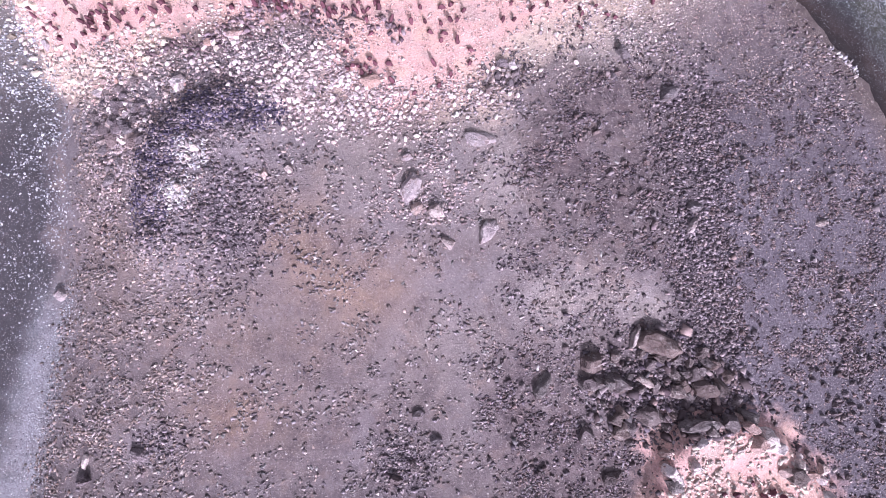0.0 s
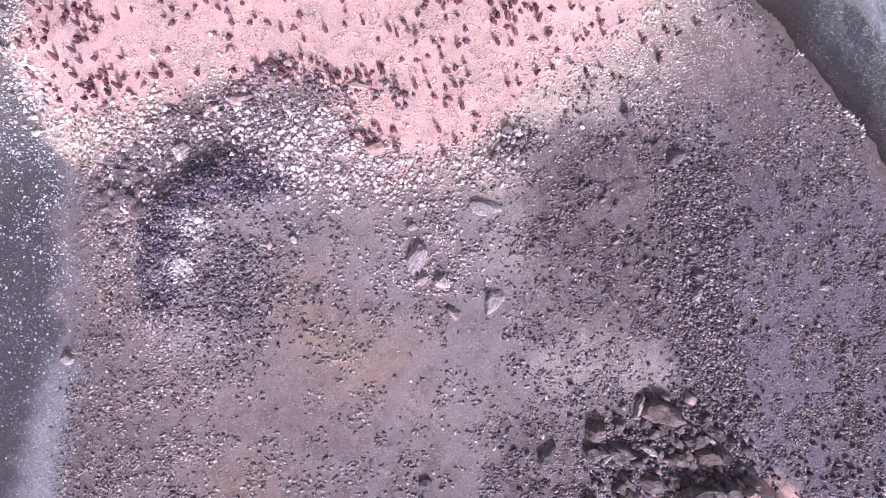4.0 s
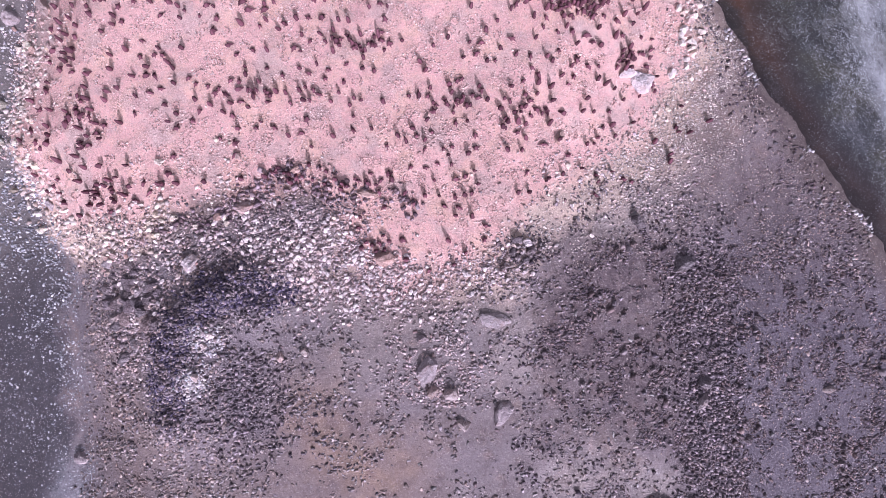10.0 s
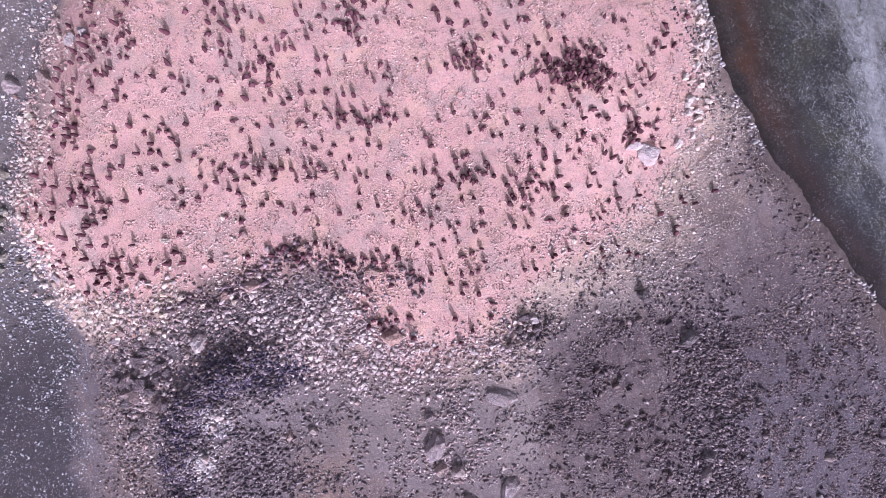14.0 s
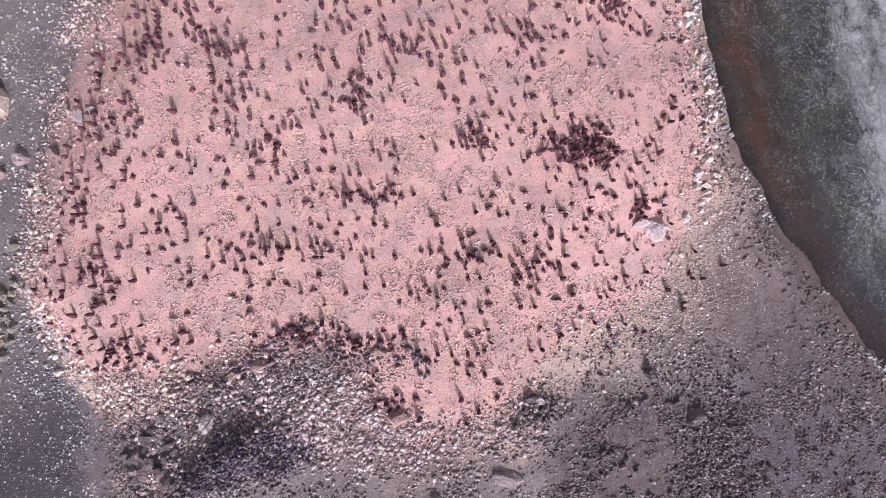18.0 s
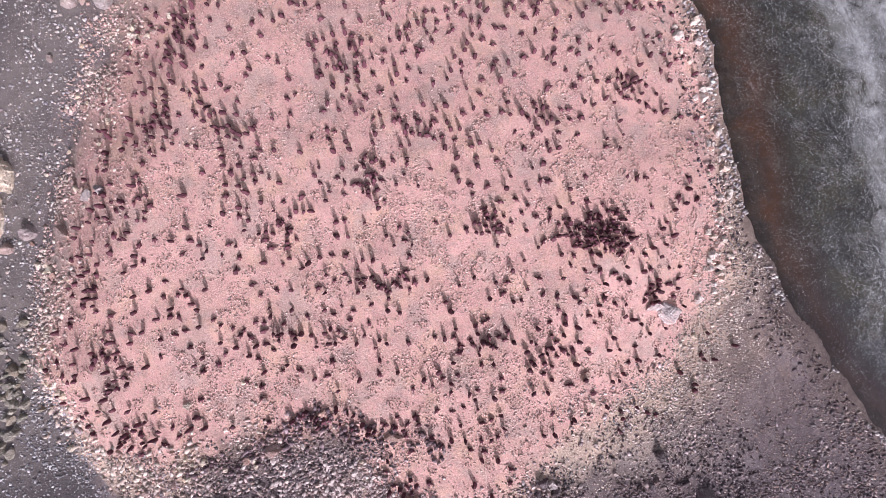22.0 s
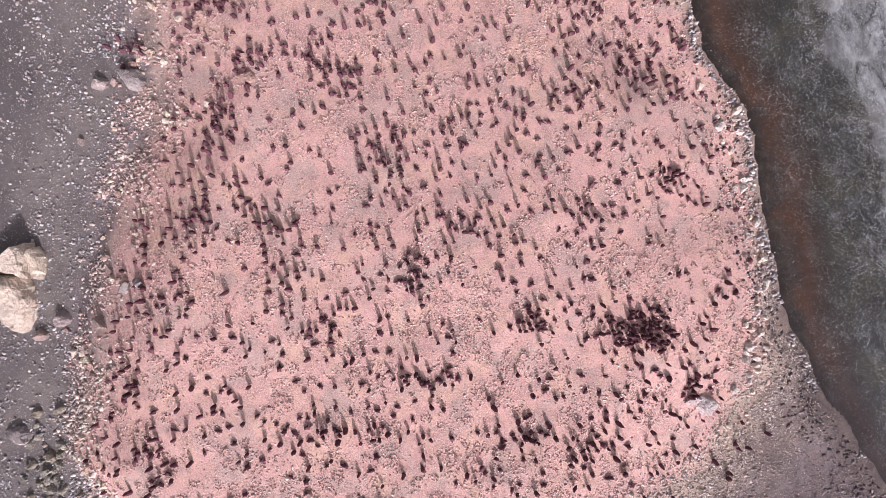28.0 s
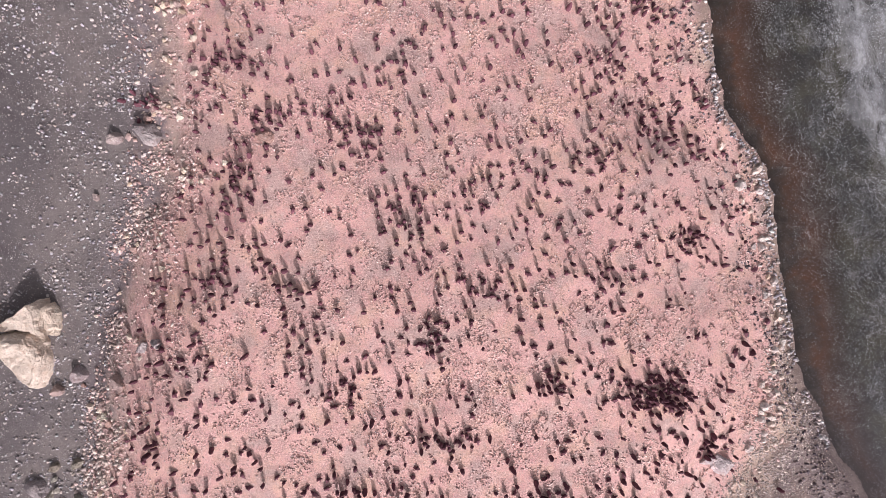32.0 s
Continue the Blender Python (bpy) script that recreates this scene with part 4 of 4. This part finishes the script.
def outline_block(name, outline, h, lean, material, seed, parent=None):
    """A broken slab: an outline raised with sloping sides, then worn and roughened."""
    bm = bmesh.new()
    cx, cy = sum(p[0] for p in outline) / len(outline), sum(p[1] for p in outline) / len(outline)
    levels = []
    for k, (grow, z) in enumerate(((1.12, -0.2), (1.08, 0.25 * h), (1.0, 0.7 * h), (0.9, 0.95 * h), (0.72, h))):
        levels.append([bm.verts.new((cx + (x - cx) * grow, cy + (y - cy) * grow, z + (lean[0] * (x - cx) + lean[1] * (y - cy)) * (k / 4))) for x, y in outline])
    n = len(outline)
    for low, high in zip(levels, levels[1:]):
        for q in range(n):
            bm.faces.new((low[q], low[(q + 1) % n], high[(q + 1) % n], high[q]))
    bm.faces.new(levels[-1])
    bm.faces.new(levels[0][::-1])
    bmesh.ops.triangulate(bm, faces=bm.faces)
    bmesh.ops.subdivide_edges(bm, edges=bm.edges, cuts=5, use_grid_fill=True)
    off = Vector((seed, seed * 0.7, 0))
    for v in bm.verts:
        v.co += 0.12 * noise.noise_vector(v.co * 1.4 + off) + 0.07 * noise.noise_vector(v.co * 4.0 + off) + 0.03 * noise.noise_vector(v.co * 11.0 + off)
    bm.normal_update()
    me = bpy.data.meshes.new(name)
    bm.to_mesh(me)
    bm.free()
    me.materials.append(material)
    ob = new(name, me)
    ob.parent = parent
    return ob


boulder = new("boulder")
boulder.matrix_world = pose(-29.4, 26.2, -2.28)
tagged(boulder, "large cream boulder split by a crack, on a dark grey flat", "boulder")
outline_block("lower_block", [(-1.7, -0.35), (-0.9, 0.1), (-0.3, 0.3), (0.85, 0.24), (1.15, -0.35), (1.3, -1.3), (1.15, -2.1), (0.8, -2.8), (0.3, -2.65), (-0.35, -1.75), (-0.95, -0.85)], 0.95, (0.06, 0.16), ROCK_PALE, 3.1, boulder)
flake = outline_block("broken_flake", [(1.25, 1.75), (1.55, 1.95), (1.85, 1.45), (1.95, 0.6), (1.75, 0.1), (1.5, 0.6)], 0.55, (-0.1, 0.05), ROCK_PALE, 5.7, boulder)
tagged(flake, "low flake split from the slab's edge")
upper = outline_block("upper_slab", [(-1.5, 0.62), (-0.8, 0.9), (0.0, 1.3), (0.6, 1.7), (1.15, 2.15), (1.3, 1.5), (1.45, 0.25), (0.95, 0.4), (-0.1, 0.52), (-0.8, 0.42)], 0.95, (0.12, 0.10), ROCK_PALE, 8.4, boulder)
tagged(upper, "higher slab broken from the boulder")

p = throw(50, (-31, -25.5, 9.5, 20), lambda x, y: blob(x, y, -27.6, 14.4, 0.95, 2.8))
for x, y in p:
    w = rng.uniform(0.25, 0.7)
    rock(x, y, w, w * rng.uniform(0.6, 1.0), ROCK_LICHEN, "grey-green lichened rock in a cluster on the flat", turn=rng.uniform(0, 90))

COLONY_ROCKS = [(-15.2, 37.4, 0.95, 0.6), (10.5, 19.6, 1.25, 1.05), (9.6, 19.9, 0.9, 0.7), (13.4, 23.5, 0.6, 0.75), (13.2, 22.6, 0.55, 0.45), (10.1, 44.8, 0.4, 0.45), (5.6, 16.1, 0.6, 0.6), (-8.5, 14.3, 0.75, 0.4),
          (-3.6, 9.6, 1.1, 0.85), (-4.7, 13.0, 1.3, 0.5), (-11.2, 12.2, 1.0, 0.75)]
for x, y, w, d in COLONY_ROCKS:
    rock(x, y, w, d, ROCK_WHITE if y < 20 and x > 8 else ROCK_PINK, "pinkish guano-stained rock on the nesting ground", 0.4 * min(w, d) + 0.1, turn=rng.uniform(-25, 25))

PALE_ROCKS = [(-1.5, 3.9, 0.95, 1.8), (-1.2, 2.8, 0.6, 0.8), (-0.2, 2.7, 0.8, 0.8), (0.4, 1.0, 0.8, 0.65), (2.4, 1.5, 0.8, 1.7), (-1.8, 5.4, 0.8, 0.5), (-9.0, 4.5, 0.5, 0.65), (-7.8, 4.8, 0.7, 0.45),
          (13.1, 2.1, 0.55, 0.95), (20.8, 2.4, 0.85, 0.4), (3.8, 10.4, 0.6, 0.55), (9.9, -3.6, 0.6, 1.4), (10.3, -5.8, 1.2, 0.65), (-18.0, -10.2, 0.4, 0.75), (19.7, -10.3, 0.6, 0.75), (-13.8, 9.2, 0.8, 1.15)]
for x, y, w, d in PALE_ROCKS:
    rock(x, y, 0.88 * w, 0.88 * d, ROCK_ASH if -9 < y < 9 else ROCK_WHITE, "pale angular rock lying on gravel", turn=rng.uniform(-35, 10))
for x, y, w, d in [(-12.4, 5.7, 0.4, 0.45), (-12.7, 5.2, 0.35, 0.3), (-13.0, 3.6, 0.4, 0.4)]:
    rock(x, y, w, d, ROCK_WHITE, "white guano-splashed rock topping a hummock")

p = throw(60, (10, 17, 18, 44), lambda x, y: on_land(x, y, 0.15) * np.clip(blob(x, y, 13.4, 23.2, 0.7, 1.4) + blob(x, y, 13.3, 20.9, 0.9, 0.8) + 0.9 * blob(x, y, 14.3, 27.7, 0.5, 1.0) + 0.7 * blob(x, y, 13.4, 30.5, 0.5, 2.5) + 0.6 * blob(x, y, 12.2, 35.0, 0.8, 2.0) + 0.4 * blob(x, y, 10.0, 40.0, 0.7, 2.0), 0, 1))
for x, y in p:
    w = rng.uniform(0.18, 0.5)
    rock(x, y, w, w * rng.uniform(0.7, 1.2), ROCK_BLEACHED, "pale guano-splashed rock on the bank above the lake", 0.75 * w, turn=rng.uniform(0, 90))

GREY_ROCKS = [(11.0, -4.0, 1.85, 1.35), (9.0, -6.0, 1.3, 0.9), (13.2, -6.2, 1.35, 1.05), (14.2, -6.2, 0.9, 1.25), (12.7, -7.9, 1.8, 0.9), (10.6, -7.6, 1.3, 0.9), (14.4, -7.8, 1.2, 0.9), (8.7, -10.6, 0.9, 0.7),
          (7.7, -4.9, 1.2, 1.1), (5.1, -6.3, 0.9, 1.5), (-1.0, -7.6, 0.55, 0.5), (-17.9, -11.0, 0.85, 0.6), (-15.1, -9.7, 0.9, 0.6), (17.5, -10.2, 1.0, 0.8), (11.3, -10.6, 0.8, 0.7), (7.4, -8.5, 1.0, 0.9),
          (9.1, -8.2, 0.9, 0.85), (15.6, -7.7, 0.9, 1.2), (12.0, -6.3, 0.9, 0.8)]
GREY_ROCKS_MORE = [(-0.2, -8.8, 0.55, 0.45), (-2.1, -10.8, 0.6, 0.5), (-1.2, -10.2, 0.5, 0.7), (-16.3, 6.8, 0.75, 0.6), (-17.4, 7.3, 0.55, 0.5), (13.3, 3.0, 0.9, 0.7), (3.2, 10.6, 0.7, 0.5), (12.4, 9.3, 1.1, 0.9),
          (9.9, 11.6, 0.7, 0.7)]
for x, y, w, d in GREY_ROCKS + GREY_ROCKS_MORE:
    rock(x, y, w, d, ROCK_RUBBLE if x > 5 and y < -3 else ROCK_GREY, "dark grey angular rock in stony ground", turn=rng.uniform(-30, 30))
rock(2.0, 6.4, 1.6, 0.85, ROCK_ASH, "flat pale grey slab lying tilted on gravel", 0.34, turn=-18)
p = throw(46, (6.5, 17, -10, -3), lambda x, y: blob(x, y, 11.5, -6.4, 3.4, 1.7) * (polygon_distance(x, y, LEDGE) < 0.3))
for x, y in p:
    w = rng.uniform(0.35, 0.85)
    rock(x, y, w, w * rng.uniform(0.7, 1.2), ROCK_RUBBLE, "dark grey angular rock below a pink ledge", turn=rng.uniform(0, 90))

p = throw(1500, (7, 20, -14, -7.5), lambda x, y: smooth(-0.3, 0.5, polygon_distance(x, y, LEDGE)) * (0.15 + 0.85 * clump(x, y, 0.9, 0.4, 0.6)))
scatter("ledge_stones", p, sized(len(p), 0.05, 0.24, 2.4), CREAM, "cream stones crusting a pink guano ledge", 0.5, 0.25)
p = throw(34, (7, 20, -14, -7.5), lambda x, y: np.exp(-((polygon_distance(x, y, LEDGE) - 0.1) / 0.55) ** 2))
for x, y in p:
    w = rng.uniform(0.3, 0.85)
    rock(x, y, w, w * rng.uniform(0.6, 1.1), ROCK_WHITE if rng.random() < 0.6 else ROCK_PINK, "cream guano-stained rock on the rim of a pink ledge", turn=rng.uniform(0, 90))

p = throw(44, (-20, -14, 3.5, 10.5), lambda x, y: blob(x, y, -16.8, 7.0, 1.8, 1.8))
for x, y in p:
    w = rng.uniform(0.3, 0.95)
    rock(x, y, w, w * rng.uniform(0.5, 1.0), ROCK_ASH if rng.random() < 0.25 else ROCK_GREY, "angular grey slab in a heap beside the hummock", 0.3 * w + 0.08, turn=rng.uniform(0, 90))

p = throw(26, (1.5, 5.5, 8, 11.5), lambda x, y: blob(x, y, 3.5, 9.7, 0.8, 0.65))
for x, y in p:
    w = rng.uniform(0.16, 0.42)
    rock(x, y, w, w * rng.uniform(0.6, 1.1), ROCK_ASH if rng.random() < 0.45 else ROCK_GREY, "angular grey rock in a small heap below the nesting ground", turn=rng.uniform(0, 90))

# ---- nesting ground: dark stone shapes standing in for penguins, in bunches, and pebble nests ----
BUNCHES = [(6.2, 23.7, 1.7, 1.0, 62), (9.5, 20.9, 1.0, 0.7, 14), (0.6, 24.4, 1.2, 0.9, 14), (-6.0, 26.8, 1.3, 1.3, 24), (-17.5, 29.8, 1.3, 1.5, 22), (-18.9, 25.0, 1.4, 1.7, 14), (-13.5, 29.4, 1.5, 0.9, 14), (-10.9, 24.1, 0.9, 0.8, 8),
          (-5.7, 21.2, 1.8, 0.6, 16), (-10.6, 18.5, 2.3, 0.6, 18), (0.3, 18.1, 1.8, 1.0, 18), (3.7, 17.0, 1.2, 1.0, 14), (-19.8, 16.7, 1.0, 1.8, 18), (-18.3, 13.1, 1.2, 0.8, 12), (-3.3, 29.6, 1.2, 0.9, 12)]
BUNCHES_NORTH = [(-7.4, 33.2, 1.4, 1.8, 30), (3.5, 29.7, 1.0, 0.8, 10), (8.3, 32.1, 1.0, 1.2, 14), (-21.2, 20.8, 0.6, 1.2, 8), (-16.8, 35.0, 1.0, 1.3, 20), (-10.2, 37.7, 1.1, 0.8, 20), (-11.3, 39.2, 1.2, 0.8, 8), (6.5, 38.5, 1.3, 1.3, 22),
          (2.9, 36.6, 1.2, 0.8, 12), (3.2, 42.0, 1.2, 1.2, 14), (-17.4, 41.6, 1.8, 1.3, 20), (-15.2, 38.3, 1.2, 0.8, 12), (-3.6, 34.4, 1.2, 1.1, 12), (-0.8, 35.2, 1.2, 1.1, 10), (5.9, 45.2, 1.3, 0.6, 14), (-8.3, 41.1, 1.8, 1.2, 10),
          (-22.4, 39.5, 0.9, 0.5, 8)]
RIM_BUNCHES = [(11.9, 16.4, 2.2, 1.6, 5), (7.6, 13.8, 2.4, 0.8, 6), (-9.0, 14.0, 1.7, 0.5, 10), (-4.8, 13.5, 1.4, 0.4, 9), (-3.9, 10.4, 0.8, 0.5, 6), (14.9, -11.2, 1.6, 0.7, 9)]


def spread(bunches, loose, gap):
    spots = []

    def free(x, y, g):
        return all((x - a) ** 2 + (y - b) ** 2 > g * g for a, b in spots)

    for cx, cy, rx, ry, n in bunches:
        made = tries = 0
        while made < 1.5 * n and tries < 900:
            tries += 1
            x, y = cx + rng.normal(0, 0.62) * rx, cy + rng.normal(0, 0.62) * ry
            if free(x, y, 0.17):
                spots.append((x, y))
                made += 1
    tries = 0
    while loose and tries < 26000:
        tries += 1
        x, y = rng.uniform(-25, 14), rng.uniform(8, 50)
        if float(polygon_distance(np.array([x]), np.array([y]), COLONY)[0]) > 0.3 and rng.random() < 0.3 + 0.7 * float(clump(np.array([x]), np.array([y]), 2.6, 0.4, 0.6)[0]) and free(x, y, gap):
            spots.append((x, y))
            loose -= 1
    return spots


SPOTS = spread(BUNCHES + BUNCHES_NORTH + RIM_BUNCHES, 900, 0.4)


def stand_in_mesh(seed):
    """A plain stone-like stand-in for an upright penguin, narrow, widest below its middle."""
    r = random.Random(seed)
    bm = bmesh.new()
    high, turn, off = r.uniform(0.40, 0.54), r.uniform(0, 6.28), Vector((seed * 0.37, seed * 0.71, 0))
    rings = []
    for z, wide in ((-0.1, 0.09), (0.10, 0.115), (0.36, 0.12), (0.66, 0.10), (0.88, 0.06), (1.0, 0.02)):
        ring = []
        for k in range(8):
            a = turn + k * math.pi / 4
            p = Vector((wide * 1.1 * math.cos(a) + 0.05 * z, wide * 0.92 * math.sin(a), z * high))
            ring.append(bm.verts.new(p + 0.035 * noise.noise_vector(p * 5.0 + off)))
        rings.append(ring)
    for low, top in zip(rings, rings[1:]):
        for k in range(8):
            bm.faces.new((low[k], low[(k + 1) % 8], top[(k + 1) % 8], top[k]))
    bm.faces.new(rings[-1])
    me = bpy.data.meshes.new("upright_stone")
    bm.to_mesh(me)
    bm.free()
    me.materials.append(DARK)
    return me


# added shapes in place of penguins: 300 single, the others joined
stand_in_meshes = [stand_in_mesh(400 + 17 * k) for k in range(10)]
order = rng.permutation(len(SPOTS))
for n, k in enumerate(order[:300]):
    x, y = SPOTS[k]
    ob = new("upright_stone", stand_in_meshes[n % 10])
    ob.matrix_world = pose(x, y, ground_at(x, y), rng.normal(0, 7), rng.normal(0, 7), rng.uniform(0, 360)) @ Matrix.Scale(rng.uniform(0.8, 1.12), 4)
    tagged(ob, "dark brown upright stand-in for a penguin on pink nesting ground", "stone", "dark stones of the colony")
rest = np.array([SPOTS[k] for k in order[300:]])
part_way = int(0.45 * len(rest))
scatter("upright_stones", rest[:part_way], rng.uniform(0.19, 0.27, part_way), DARK, "dark brown upright stand-ins for penguins, bunched on pink nesting ground", 2.0, 0.1, 0.2, False)
scatter("low_stones", rest[part_way:], rng.uniform(0.26, 0.4, len(rest) - part_way), DARK, "low jagged dark brown stand-ins for penguins, bunched on pink nesting ground", 0.75, 0.2, 0.35, False, 0.2, True)

NEST_GRAIN = stone_material("nest_grain", (0.24, 0.16, 0.15), (0.84, 0.70, 0.66), 0.9, 0.2)
NEST_RING = []
for k in range(8):
    r = np.random.default_rng(60 + k)
    bm = bmesh.new()
    reach = 0.26 + 0.03 * (k % 4)
    for q in range(26):
        a, far = r.uniform(0, 2 * math.pi), reach * r.uniform(0.1, 1.0) ** 0.55
        size = r.uniform(0.02, 0.042)
        bmesh.ops.create_icosphere(bm, subdivisions=1, radius=size, matrix=pose(far * math.cos(a), far * math.sin(a), 0.02, r.uniform(0, 90), 0, r.uniform(0, 360)))
    me = bpy.data.meshes.new("pebble_ring")
    bm.to_mesh(me)
    bm.free()
    me.materials.append(NEST_GRAIN)
    NEST_RING.append(me)
bm = bmesh.new()
rings = [[bm.verts.new((f * math.cos(a) * (1 + 0.08 * math.sin(3 * a)), f * math.sin(a), z)) for a in np.arange(18) * math.pi / 9] for f, z in ((0.08, 0.0), (0.15, 0.016), (0.24, -0.03))]
bm.faces.new(rings[0])
for a, b in zip(rings, rings[1:]):
    for q in range(18):
        bm.faces.new((a[q], b[q], b[(q + 1) % 18], a[(q + 1) % 18]))
bm.normal_update()
NEST_BOWL = bpy.data.meshes.new("nest")
bm.to_mesh(NEST_BOWL)
bm.free()
bowl = Nodes("nest_mud", 0.95)
NEST_BOWL.materials.append(bowl.finish(bowl.mix(bowl.noise(8.0, 5, 0.7), (0.58, 0.35, 0.33), (0.74, 0.48, 0.43)), bowl.noise(14.0, 4, 0.7), 0.03, 0.9))
made, tries, taken = 0, 0, list(SPOTS)
while made < 290 and tries < 9000:
    tries += 1
    x, y = rng.uniform(-24, 13), rng.uniform(11, 46)
    if float(polygon_distance(np.array([x]), np.array([y]), COLONY)[0]) > 0.9 and all((x - a) ** 2 + (y - b) ** 2 > 0.3 for a, b in taken):
        taken.append((x, y))
        nest = new("nest", NEST_BOWL)
        nest.matrix_world = pose(x, y, ground_at(x, y) + 0.01, 0, 0, rng.uniform(0, 360))
        ring = new("pebble_ring", NEST_RING[made % 8])
        ring.parent = nest
        tagged(ring, kind="stuff")
        tagged(nest, "shallow empty nest bowl ringed with pinkish pebbles", "nest", "nests of the colony")
        made += 1

# ---- the largest stones of the pale bank, each on its own ----
STONES = []
for k in range(8):
    STONES.append(rock_mesh("stone", 0.23, 0.18, 0.16, PALE if k % 3 else ROCK_WHITE, 900 + 13 * k, 5, 2))
p = throw(300, (-18, 8, 6, 13), pebble_field)
for n, (x, y) in enumerate(p):
    ob = new("stone", STONES[n % 8])
    ob.parent = ground
    ob.matrix_world = pose(x, y, ground_at(x, y) + 0.05, rng.normal(0, 12), rng.normal(0, 12), rng.uniform(0, 360)) @ Matrix.Scale(rng.uniform(0.7, 1.3), 4)
BLOCK_MESHES = [rock_mesh("block", 0.27, 0.23, 0.2, ROCK_GREY, 700 + 11 * k, 7, 2) for k in range(8)]
for n, (x, y) in enumerate(BLOCKS):
    ob = new("block", BLOCK_MESHES[n % 8])
    ob.parent = ground
    ob.matrix_world = pose(x, y, ground_at(x, y) + 0.05, rng.normal(0, 15), rng.normal(0, 15), rng.uniform(0, 360)) @ Matrix.Scale(rng.uniform(0.6, 1.3), 4)
RIM_MESHES = [rock_mesh("rim_stone", 0.36, 0.3, 0.24, (ROCK_PINK, ROCK_PALE)[k % 2], 800 + 11 * k, 7, 2) for k in range(8)]
p = throw(190, (-28, 16, 9, 47), lambda x, y: colony_rim(x, y) * clump(x, y, 2.2, 0.42, 0.6))
for n, (x, y) in enumerate(p):
    ob = new("rim_stone", RIM_MESHES[n % 8])
    ob.parent = ground
    ob.matrix_world = pose(x, y, ground_at(x, y) + 0.04, rng.normal(0, 12), rng.normal(0, 12), rng.uniform(0, 360)) @ Matrix.Scale(rng.uniform(0.45, 1.35), 4)
